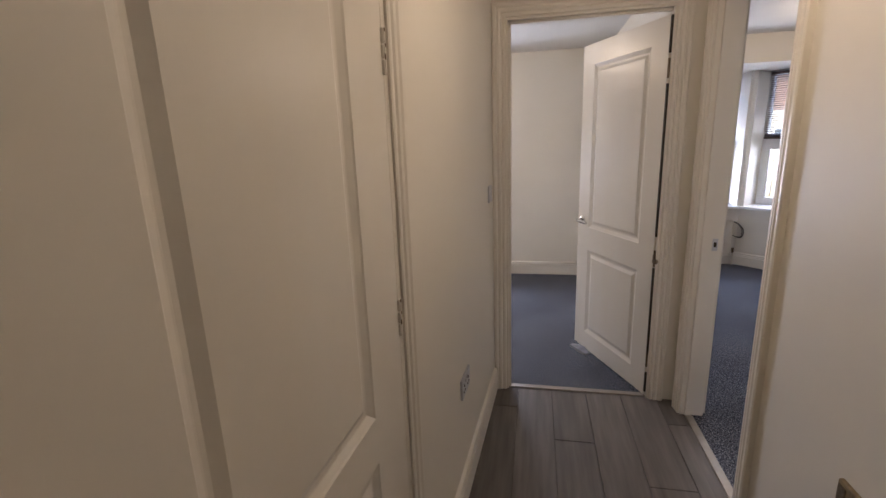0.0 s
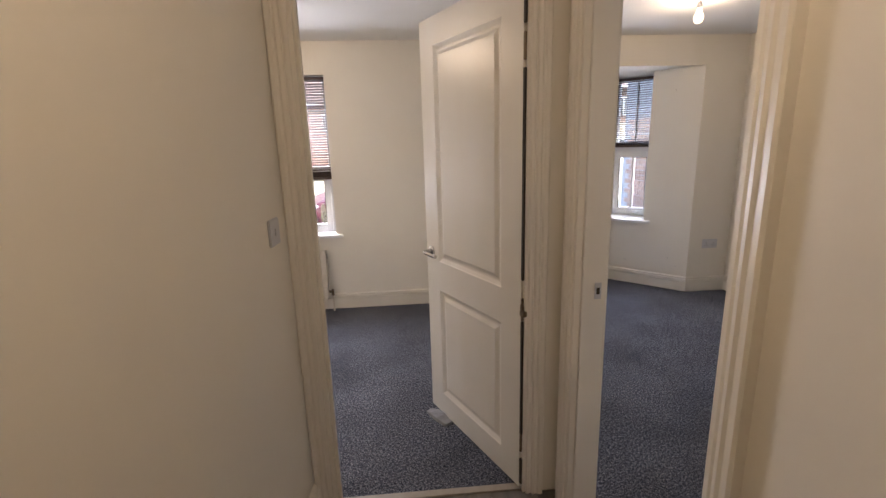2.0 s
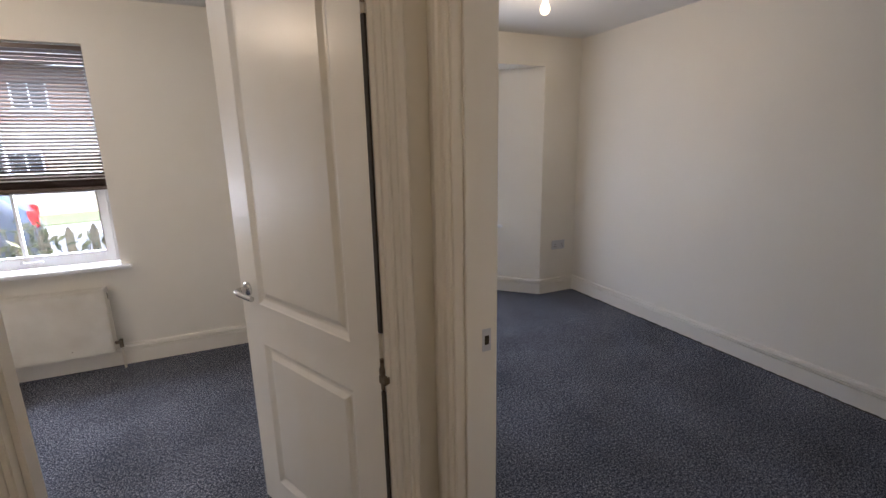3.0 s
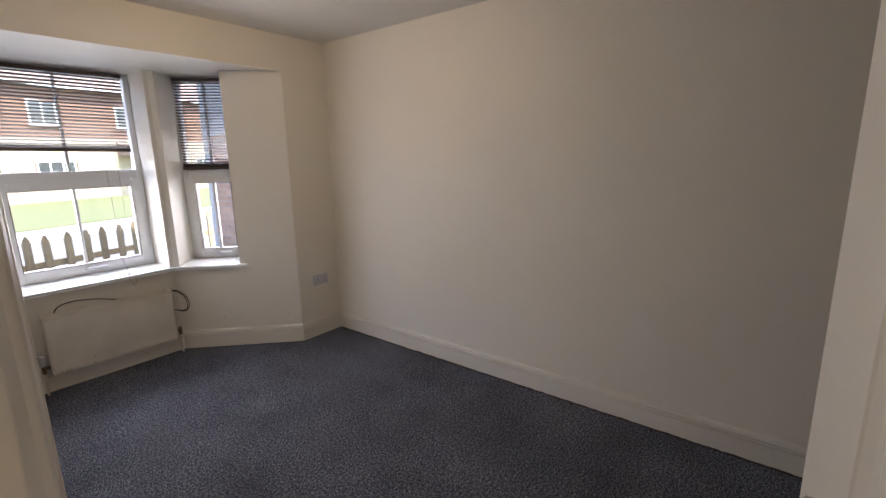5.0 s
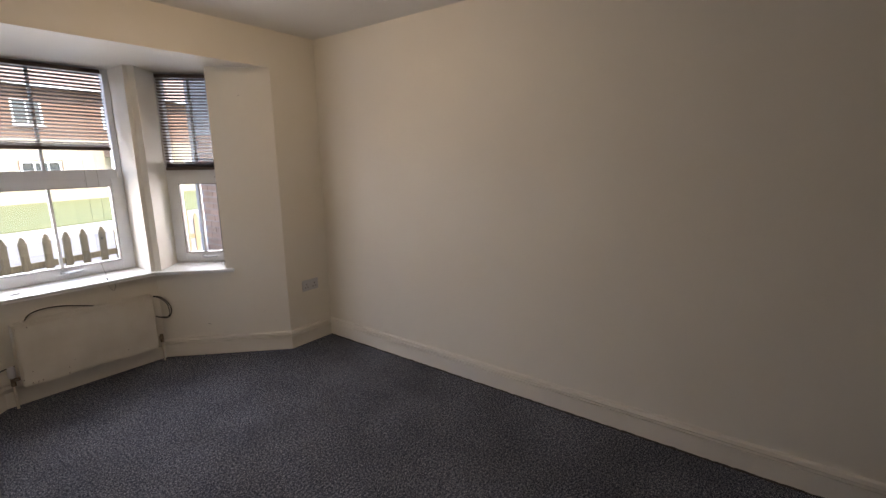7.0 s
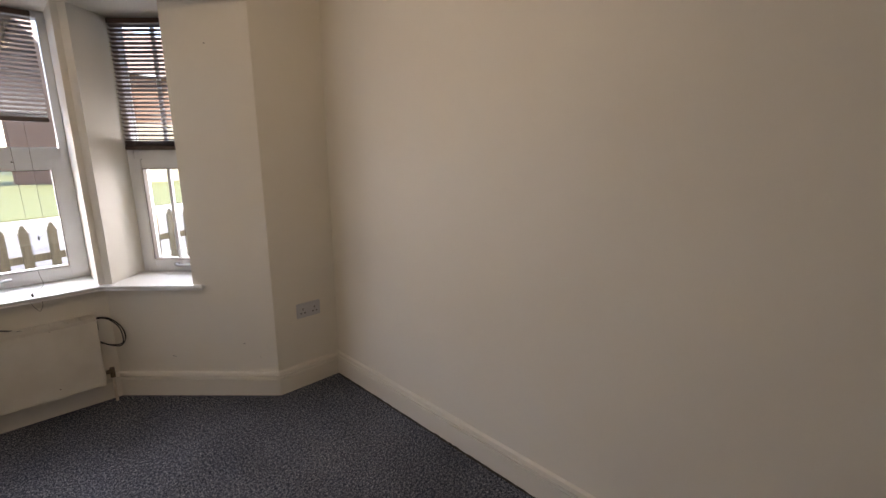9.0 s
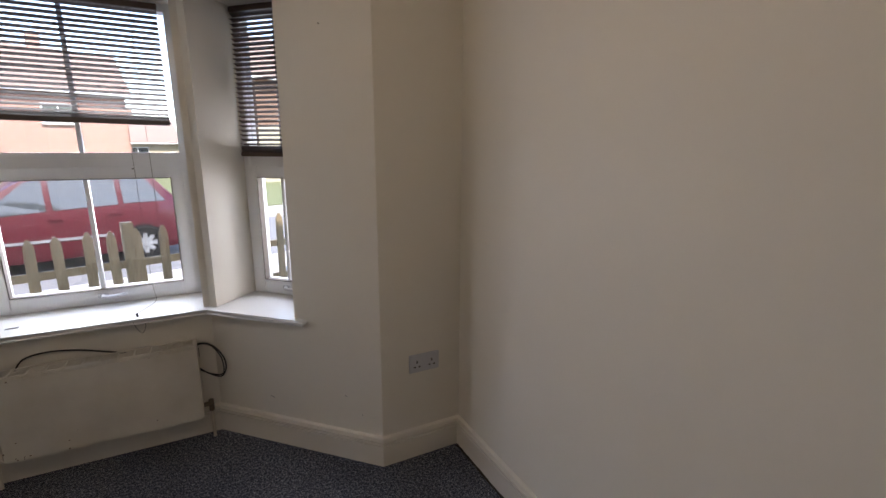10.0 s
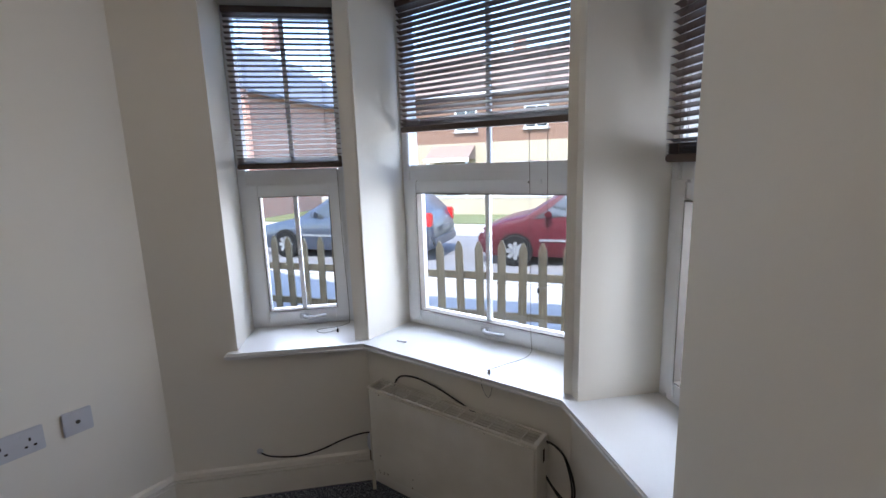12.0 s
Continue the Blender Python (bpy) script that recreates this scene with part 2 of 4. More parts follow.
SKIRT = [(0, 0.002), (0.018, 0.002), (0.018, 0.099), (0.005, 0.0995), (0.005, 0.1035), (0.018, 0.104), (0.018, 0.1145), (0.005, 0.115),
         (0.005, 0.119), (0.017, 0.1195), (0.013, 0.136), (0.0, 0.142)]
ARCH = [(0, 0), (0.010, 0), (0.014, 0.004), (0.014, 0.014), (0.010, 0.018), (0.010, 0.022), (0.017, 0.026), (0.019, 0.036), (0.015, 0.042),
        (0.015, 0.046), (0.021, 0.052), (0.022, 0.064), (0.018, 0.070), (0, 0.070)]


def architrave(bm, axis, plane, out, a, b, top, z0=0.0, thick=1.0, plane_b=None):
    """A moulded frame round an opening a..b on the wall face `plane` of that axis; out: the way it stands proud."""
    planes = [plane, plane, plane if plane_b is None else plane_b, plane if plane_b is None else plane_b]
    lines = [((a, z0), (-1, 0)), ((a, top), (-1, 1)), ((b, top), (1, 1)), ((b, z0), (1, 0))]
    rings = []
    for base, ((p, z), (dx, dz)) in zip(planes, lines):
        ring = []
        for o, w in ARCH:
            h, zz, pl = p + dx * w, z + dz * w, base + out * o * thick
            ring.append((pl, h, zz) if axis == "x" else (h, pl, zz))
        rings.append(ring)
    return loft(bm, rings)


# ---- the setting ----
HC = 2.29          # ceiling
SOF = 2.045        # bay soffit
XH, XN = 0.985, 0.925   # hall right wall beyond and before the bay-room door
HL = pose(-0.01, 2.69, 0, 0, 0, -3.23)   # hall left wall: its face is local x = 0, running back along -y
XR = 3.42          # right wall of the bay room
YF = 5.03          # front wall, inner face
YA = 2.69          # end wall of the hall
OA = (0.072, 0.842)     # door A opening in x
OB = (1.745, 2.55)       # door B opening in y
XB = 1.09          # bay-room side of the hall wall
XP = 0.93          # party wall, bay-room side
L1, R1 = Vector((1.51, 5.665)), Vector((2.40, 5.665))
q2 = math.sqrt(0.5)
UL, NL = Vector((q2, q2)), Vector((-q2, q2))
UR, NR = Vector((q2, -q2)), Vector((q2, q2))
UF, NF = Vector((1, 0)), Vector((0, 1))
L0 = L1 - UL * 0.83
R0 = R1 + UR * ((R1.y - YF) / q2)
DEPTH, TH = 0.265, 0.36

structure("floor_hall", boxes(((-0.45, -2.3, -0.12), (1.04, 2.74, -0.014))), DARK, "dark underlay beneath the grey laminate hall floor", "floor")
bm = bmesh.new()
prism(bm, [(1.04, 0.5), (3.6, 0.5), (3.6, 5.2), (R0.x + 0.1, 5.2), (R1.x + 0.05, R1.y + 0.1), (L1.x - 0.05, L1.y + 0.1), (0.85, 5.2), (0.85, 2.74), (1.04, 2.74)], -0.1, 0.0)
structure("floor_bay_room", bm, CARPET, "dark charcoal flecked carpet, wall to wall", "carpet")
structure("floor_front_room", boxes(((-3.1, 2.74, -0.1), (0.85, 5.3, 0.0))), CARPET, "dark charcoal flecked carpet, wall to wall", "carpet")
structure("ceiling_hall", boxes(((-0.45, -2.4, HC), (1.04, 2.74, HC + 0.1))), CEIL, "plain white painted hall ceiling", "ceiling")
structure("ceiling_bay_room", boxes(((1.04, 0.4, HC), (3.6, 5.03, HC + 0.1)), ((0.88, 2.74, HC), (1.04, 5.03, HC + 0.1))), CEIL, "plain white painted room ceiling", "ceiling")
structure("ceiling_front_room", boxes(((-3.1, 2.74, HC), (0.88, 5.2, HC + 0.1))), CEIL, "plain white painted room ceiling", "ceiling")

TOPD = 2.035
LD = (-2.305, -1.523)   # cupboard door opening along the hall's left wall
structure("wall_hall_left", boxes(((-0.11, -5.0, -0.02), (0, LD[0], HC)), ((-0.11, LD[1], -0.02), (0, 0.02, HC)),
                                  ((-0.11, LD[0], TOPD), (0, LD[1], HC))), WALL, "cream painted plaster hall wall").matrix_basis = HL
structure("wall_hall_right", boxes(((XN, -2.3, -0.02), (XB, OB[0] - 0.03, HC)), ((XH, OB[0] - 0.03, TOPD + 0.03), (XB, OB[1] + 0.03, HC)),
                                   ((XH, OB[1] + 0.03, -0.02), (XB, YA + 0.1, HC))), WALL, "cream painted plaster wall between hall and bay room")
structure("wall_hall_back", boxes(((-0.45, -2.4, -0.02), (XB, -2.3, HC))), WALL, "cream painted plaster wall closing the hall")
structure("wall_hall_end", boxes(((-3.0, YA, -0.02), (OA[0] - 0.03, YA + 0.1, HC)), ((OA[0] - 0.03, YA, TOPD + 0.03), (OA[1] + 0.03, YA + 0.1, HC)),
                                 ((OA[1] + 0.03, YA, -0.02), (XH, YA + 0.1, HC))), WALL, "cream painted plaster wall at the end of the hall")
structure("wall_party", boxes(((0.875, YA + 0.1, -0.02), (XP, YF + 0.1, HC))), WALL, "cream painted plaster wall between the two rooms")
structure("wall_right", boxes(((XR, 0.4, -0.02), (XR + 0.12, 5.4, HC))), WALL, "cream painted plaster wall with faint stains")
structure("wall_back", boxes(((XB, 0.4, -0.02), (XR, 0.5, HC))), WALL, "cream painted plaster wall behind the door")
WA = (-1.25, -0.225, 0.675, 2.03)   # front-room window opening
YW = 5.10
structure("wall_front_room", boxes(((-3.0, YW, -0.02), (WA[0], YW + 0.25, HC)), ((WA[1], YW, -0.02), (0.875, YW + 0.25, HC)),
                                   ((WA[0], YW, -0.02), (WA[1], YW + 0.25, WA[2])), ((WA[0], YW, WA[3]), (WA[1], YW + 0.25, HC))), WALL,
          "cream painted plaster wall with a window")
structure("wall_front_room_side", boxes(((-3.1, YA, -0.02), (-3.0, 5.35, HC))), WALL, "cream painted plaster side wall")

# bay: low wall, piers and soffit
def off(p, n, d):
    return (p.x + n.x * d, p.y + n.y * d)


def corner_out(p, na, nb, d):
    s = (na + nb).normalized()
    return (p.x + s.x * d / s.dot(na), p.y + s.y * d / s.dot(na))


bm = bmesh.new()
OL, OR_ = corner_out(L1, NL, NF, TH), corner_out(R1, NR, NF, TH)
inner = [(L0.x, L0.y), (L1.x, L1.y), (R1.x, R1.y), (R0.x, R0.y)]
outer = [off(L0, NL, TH), OL, OR_, off(R0, NR, TH)]
SILL0 = 0.628
bm.free()
for i, nm in enumerate(("wall_bay_low_left", "wall_bay_low_middle", "wall_bay_low_right")):
    structure(nm, prism(bmesh.new(), [inner[i], inner[i + 1], outer[i + 1], outer[i]], -0.02, SILL0), WALL, "cream painted plaster under the bay windows, scuffed")
SL, SF, SR = (-0.52, -0.05), (0.0, 0.87), (0.04, 0.475)   # openings along each side of the bay
ZS = 0.655
bm = bmesh.new()
F0 = L1 + UF * 0.012
F1 = R1 - UF * 0.028
prism(bm, [(L0.x, L0.y), tuple(L1 + UL * SL[0]), off(L1 + UL * SL[0], NL, TH), off(L0, NL, TH)], SILL0, SOF)
prism(bm, [tuple(L1 + UL * SL[1]), tuple(L1), tuple(F0), off(F0, NF, TH), OL, off(L1 + UL * SL[1], NL, TH)], ZS, SOF)
prism(bm, [tuple(F1), tuple(R1), tuple(R1 + UR * SR[0]), off(R1 + UR * SR[0], NR, TH), OR_, off(F1, NF, TH)], ZS, SOF)
prism(bm, [tuple(R1 + UR * SR[1]), (R0.x, R0.y), off(R0, NR, TH), off(R1 + UR * SR[1], NR, TH)], SILL0, SOF)
structure("wall_bay_piers", bm, WALL, "cream painted plaster piers between the bay windows")
bm = bmesh.new()
prism(bm, [(R0.x, R0.y), (XR + 0.12, YF), (XR + 0.12, YF + 0.3), off(R0, NR, TH)], -0.02, SOF)
prism(bm, [(XP - 0.05, YF), (L0.x, YF), (L0.x, L0.y), off(L0, NL, TH), (XP - 0.05, YF + 0.3)], -0.02, SOF)
structure("wall_front", bm, WALL, "cream painted plaster return beside the bay")
bm = bmesh.new()
prism(bm, [(0.875, YF), (XR + 0.12, YF), (XR + 0.12, YF + 0.3), outer[3], OR_, OL, outer[0], (0.875, YF + 0.3)], SOF, HC + 0.1)
structure("bay_soffit", bm, WALL, "cream painted plaster beam and soffit over the bay", "beam")

# unseen storey and roof above, added to shade the front garden
bm = bmesh.new()
prism(bm, [(-5, -5), (7, -5), (7, 5.3), (3.3, 5.3), OR_, OL, (0.7, 5.3), (-5, 5.3)], HC + 0.12, 5.4)
structure("wall_upper_unseen", bm, BRICK, "unseen brick storey above, added to shade the garden")
bm = bmesh.new()
loft(bm, [[(-5.3, -5.3, 5.4), (-5.3, 5.7, 5.4), (-5.3, 0.2, 7.6)], [(7.3, -5.3, 5.4), (7.3, 5.7, 5.4), (7.3, 0.2, 7.6)]])
structure("roof_unseen", bm, SLATE, "unseen slate roof, added to shade the garden", "roof")

# skirtings
def skirting(name, path, side=1):
    return structure(name, sweep(bmesh.new(), path, SKIRT, side), GLOSS, "cream gloss skirting board with two grooves", "skirting board")


skirting("baseboard_bay_room", [(XR, 0.5), (XR, YF), (R0.x, R0.y), (R1.x, R1.y), (L1.x, L1.y), (L0.x, L0.y), (L0.x, YF), (XP, YF), (XP, YA + 0.12)])
skirting("baseboard_front_room", [(0.872, YW), (-3.0, YW), (-3.0, YA + 0.1)])
skirting("baseboard_hall_left", [(0, LD[1] + 0.10), (0, -0.02)], -1).matrix_basis = HL
skirting("baseboard_hall_right", [(XN, OB[0] - 0.085), (XN, -2.3)], -1)

# linings and architraves
def lining_x(xn, x0, x1, a, b, top, stop_at):
    bm = bmesh.new()
    box(bm, (xn, a - 0.03, 0), (x1, a, top + 0.03), 0.002)
    box(bm, (x0, b, 0), (x1, b + 0.03, top + 0.03), 0.002)
    box(bm, (x0, a, top), (x1, b, top + 0.03), 0.002)
    for lo, hi in (((stop_at, a, 0), (stop_at + 0.03, a + 0.012, top)), ((stop_at, b - 0.012, 0), (stop_at + 0.03, b, top)), ((stop_at, a, top - 0.012), (stop_at + 0.03, b, top))):
        box(bm, lo, hi, 0.002)
    return bm


structure("trim_door_b_lining", lining_x(XN - 0.004, XH - 0.004, XB + 0.006, OB[0], OB[1], TOPD, XH + 0.02), GLOSS, "cream gloss door lining with stops, scuffed", "door frame")
bm = bmesh.new()
for lo, hi in (((OA[0] - 0.03, YA - 0.004, 0), (OA[0], YA + 0.106, TOPD + 0.03)), ((OA[1], YA - 0.004, 0), (OA[1] + 0.03, YA + 0.106, TOPD + 0.03)),
               ((OA[0], YA - 0.004, TOPD), (OA[1], YA + 0.106, TOPD + 0.03)), ((OA[0], YA + 0.025, 0), (OA[0] + 0.012, YA + 0.055, TOPD)),
               ((OA[0], YA + 0.025, TOPD - 0.012), (OA[1], YA + 0.055, TOPD))):
    box(bm, lo, hi, 0.002)
structure("trim_door_a_lining", bm, GLOSS, "cream gloss door lining with stops, scuffed", "door frame")
bm = bmesh.new()
architrave(bm, "y", YA, -1, OA[0] - 0.012, OA[1] + 0.012, TOPD + 0.012)
structure("trim_door_a_architrave", bm, GLOSS, "cream gloss moulded architrave round the end door", "architrave")
bm = bmesh.new()
architrave(bm, "x", XN, -1, OB[0] - 0.012, OB[1] + 0.012, TOPD + 0.012, plane_b=XH)
structure("trim_door_b_architrave", bm, GLOSS, "cream gloss moulded architrave round the bay-room door", "architrave")
bm = bmesh.new()
architrave(bm, "x", XB, 1, OB[0] - 0.03, OB[1] + 0.03, TOPD + 0.03, thick=1.9)
structure("trim_door_b_architrave_inside", bm, GLOSS, "cream gloss moulded architrave inside the bay room", "architrave")
bm = bmesh.new()
architrave(bm, "x", 0, 1, LD[0] - 0.022, LD[1] + 0.022, TOPD + 0.022, thick=0.7)
structure("trim_cupboard_architrave", bm, GLOSS, "cream gloss moulded architrave round the cupboard door", "architrave").matrix_basis = HL

# thresholds
bm = boxes(((OA[0], YA + 0.012, -0.002), (OA[1], YA + 0.05, 0.006)), bev=0.002)
structure("threshold_door_a", bm, STRIP, "worn metal carpet strip in the doorway", "threshold strip")
bm = boxes(((XH + 0.02, OB[0], -0.002), (XH + 0.058, OB[1], 0.006)), bev=0.002)
structure("threshold_door_b", bm, STRIP, "worn metal carpet strip in the doorway", "threshold strip")


# ---- doors ----
def door_leaf_mesh(W, H, t, panels):
    bm = bmesh.new()
    xs = sorted({0, W, *[v for p in panels for v in p[:2]]})
    zs = sorted({0, H, *[v for p in panels for v in p[2:]]})
    for y, sg in ((0, 1), (-t, -1)):
        for i in range(len(xs) - 1):
            for j in range(len(zs) - 1):
                if any(p[0] <= xs[i] < p[1] and p[2] <= zs[j] < p[3] for p in panels):
                    continue
                bm.faces.new([bm.verts.new((x, y, z)) for x, z in ((xs[i], zs[j]), (xs[i + 1], zs[j]), (xs[i + 1], zs[j + 1]), (xs[i], zs[j + 1]))])
        for x0, x1, z0, z1 in panels:
            rings = []
            for ins, dep in ((0, 0), (0.004, 0.003), (0.018, 0.010), (0.022, 0.011), (0.030, 0.011), (0.048, 0.003)):
                yy = y - sg * dep
                rings.append([(x0 + ins, yy, z0 + ins), (x1 - ins, yy, z0 + ins), (x1 - ins, yy, z1 - ins), (x0 + ins, yy, z1 - ins)])
            vr = [[bm.verts.new(p) for p in r] for r in rings]
            for a, b in zip(vr, vr[1:]):
                for k in range(4):
                    bm.faces.new((a[k], a[(k + 1) % 4], b[(k + 1) % 4], b[k]))
            bm.faces.new(vr[-1])
    for a, b in (((0, 0), (W, 0)), ((W, 0), (W, H)), ((W, H), (0, H)), ((0, H), (0, 0))):
        bm.faces.new([bm.verts.new(p) for p in ((a[0], 0, a[1]), (b[0], 0, b[1]), (b[0], -t, b[1]), (a[0], -t, a[1]))])
    bmesh.ops.remove_doubles(bm, verts=bm.verts, dist=0.0002)
    return bm


def lever_handle(parent, x, z, y, sg):
    """Rose, spindle and lever on one face; the lever points to the hinge."""
    bm = bmesh.new()
    lathe(bm, [(0.0, 0), (0.026, 0), (0.026, 0.006), (0.022, 0.009), (0.011, 0.010), (0.011, 0.030), (0.0, 0.030)], 20,
          pose(x, y, z, -90 * sg, 0, 0))
    rose = part("handle_rose", bm, CHROME, parent, "round chrome handle rose", True)
    bm = bmesh.new()
    tube(bm, smooth_path([(x, y + sg * 0.02, z), (x, y + sg * 0.042, z), (x - 0.02, y + sg * 0.05, z), (x - 0.06, y + sg * 0.05, z - 0.002), (x - 0.115, y + sg * 0.046, z - 0.004)], 5), 0.0095, 10)
    part("lever", bm, CHROME, rose, "chrome lever", True)


def hinge(parent, z, x=0.0, y=0.0):
    bm = bmesh.new()
    tube(bm, [(x, y, z - 0.045), (x, y, z + 0.045)], 0.006, 10)
    box(bm, (x, y - 0.030, z - 0.045), (x + 0.002, y, z + 0.045))
    return part("hinge", bm, STEEL, parent, "worn dark steel hinge", True)


def panel_door(name, m, W, label, H=1.99, lift=0.015, pw=0.125, rail=(0.72, 0.872)):
    d = thing(name, m, label, "door")
    tagged(d, kind="structure")
    bm = door_leaf_mesh(W, H, 0.035, [(pw, W - pw, 0.122, rail[0] - lift), (pw, W - pw, rail[1] - lift, H - 0.12)])
    part("leaf", bm, DOORP, d, "white moulded two-panel leaf")
    return d


angA = math.degrees(math.atan2(0.688, -0.324))
dA = panel_door("door_1", pose(0.832, 2.705, 0.015, 0, 0, angA), 0.762, "open white moulded two-panel door with chrome lever handle")
lever_handle(dA, 0.762 - 0.055, 0.90, 0, 1)
lever_handle(dA, 0.762 - 0.055, 0.90, -0.035, -1)
for z in (0.22, 0.80, 1.75):
    hinge(dA, z, -0.004, -0.004)
# solid dark strips stand in for the shade in the hinge gap
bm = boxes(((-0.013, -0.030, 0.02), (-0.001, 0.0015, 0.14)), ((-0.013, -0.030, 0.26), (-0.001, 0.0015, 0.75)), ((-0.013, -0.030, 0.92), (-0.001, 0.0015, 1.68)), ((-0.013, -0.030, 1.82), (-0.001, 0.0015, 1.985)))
part("hinge_gap_shade", bm, DARK, dA, "dark strips drawn as the shade along the hinge edge")
bm = boxes(((-0.026, -0.012, 0.775), (0.003, 0.006, 0.800)), ((-0.016, -0.014, 0.800), (0.003, 0.004, 0.822)), bev=0.003)
part("hinge_bolt", bm, STEEL, dA, "dark tarnished bolt at the middle hinge")

dB = panel_door("door_2", pose(1.10, 1.737, 0.015, 0, 0, 17.4), 0.803, "open white moulded two-panel door standing into the bay room")
lever_handle(dB, 0.803 - 0.05, 0.90, 0, 1)
lever_handle(dB, 0.803 - 0.05, 0.90, -0.035, -1)
for z in (0.22, 1.0, 1.75):
    hinge(dB, z, -0.004, 0.0)

dC = panel_door("door_3", HL @ pose(0.002, LD[1] - 0.004, 0.015, 0, 0, -90), LD[1] - LD[0] - 0.008, "closed cream painted two-panel cupboard door",
                pw=0.165, rail=(0.80, 0.905))
for hz in (1.05, 1.63):
    hg = part("hinge", boxes(((-0.004, -0.002, hz - 0.045), (0.005, 0.008, hz - 0.016)), ((-0.004, -0.002, hz - 0.013), (0.006, 0.008, hz + 0.013)),
                             ((-0.004, -0.002, hz + 0.016), (0.005, 0.008, hz + 0.045)), bev=0.002), DOORP, dC, "painted-over hinge knuckle with worn spots")
    part("worn_spot", boxes(((0.001, 0.007, hz - 0.016), (0.005, 0.0088, hz - 0.004)), ((-0.003, 0.007, hz + 0.008), (0.001, 0.0088, hz + 0.016)),
                            ((-0.002, 0.007, hz + 0.038), (0.003, 0.0088, hz + 0.045)), bev=0.0005), STEEL, hg, "bare worn steel")
bm = boxes(((-0.11, LD[0] - 0.022, 0), (0.001, LD[0], TOPD + 0.022)), ((-0.11, LD[1], 0), (0.001, LD[1] + 0.022, TOPD + 0.022)), ((-0.11, LD[0], TOPD), (0.001, LD[1], TOPD + 0.022)))
structure("trim_cupboard_lining", bm, GLOSS, "cream gloss lining of the cupboard door", "door frame").matrix_basis = HL
structure("wall_cupboard_back", boxes(((-0.5, LD[0] - 0.2, -0.02), (-0.45, LD[1] + 0.2, HC))), WALL, "plain plaster inside the cupboard").matrix_basis = HL

# strike plate on the bay-room door lining
sp = thing("strike_plate", pose(1.066, OB[1] - 0.001, 0.93), "small worn steel strike plate let into the door lining", "strike plate")
part("plate", boxes(((-0.012, -0.0025, -0.03), (0.012, 0.0, 0.03)), bev=0.0008), PLASTIC, sp, "paint-smeared plate")
part("keep_hole", boxes(((-0.006, -0.0035, -0.012), (0.006, -0.002, 0.012))), DARK, sp, "dark latch hole")
sp2 = thing("strike_plate", pose(XN - 0.001, 1.215, 0.645, 0, 0, -90), "worn brass and wood latch keep on the hall wall", "latch keep")
part("block", boxes(((-0.05, -0.012, -0.03), (0.05, 0.0, 0.03)), bev=0.002), WOODFENCE, sp2, "bare wood block")
part("plate", boxes(((-0.045, -0.015, -0.02), (-0.02, -0.011, 0.02)), bev=0.001), STEEL, sp2, "tarnished plate")

# folded grey wedge under door A
ws = thing("door_wedge", pose(0.535, 3.27, 0.0, 0, 0, angA + 12), "grey crumpled rubber wedge under the open door", "door wedge")
bm = bmesh.new()
loft(bm, [[(-0.09, -0.03, 0.001), (-0.09, 0.035, 0.001), (-0.085, 0.03, 0.012), (-0.085, -0.026, 0.010)],
          [(-0.02, -0.045, 0.001), (-0.02, 0.04, 0.001), (-0.02, 0.036, 0.020), (-0.02, -0.034, 0.024)],
          [(0.05, -0.04, 0.001), (0.05, 0.03, 0.001), (0.05, 0.028, 0.016), (0.05, -0.036, 0.012)],
          [(0.09, -0.02, 0.001), (0.09, 0.02, 0.001), (0.09, 0.018, 0.006), (0.09, -0.018, 0.006)]])
part("wedge", bm, GREYM, ws)


# ---- windows ----
def pane(parent, x0, x1, z0, z1, y):
    ob = part("pane", boxes(((x0, y, z0), (x1, y + 0.006, z1))), GLASS, parent)
    ob.visible_shadow = False
    return ob


def ring_frame(bm, x0, x1, z0, z1, w, y0, y1, bev=0.004):
    box(bm, (x0, y0, z0), (x0 + w, y1, z1), bev)
    box(bm, (x1 - w, y0, z0), (x1, y1, z1), bev)
    box(bm, (x0 + w, y0, z0), (x1 - w, y1, z0 + w), bev)
    box(bm, (x0 + w, y0, z1 - w), (x1 - w, y1, z1), bev)
    return bm


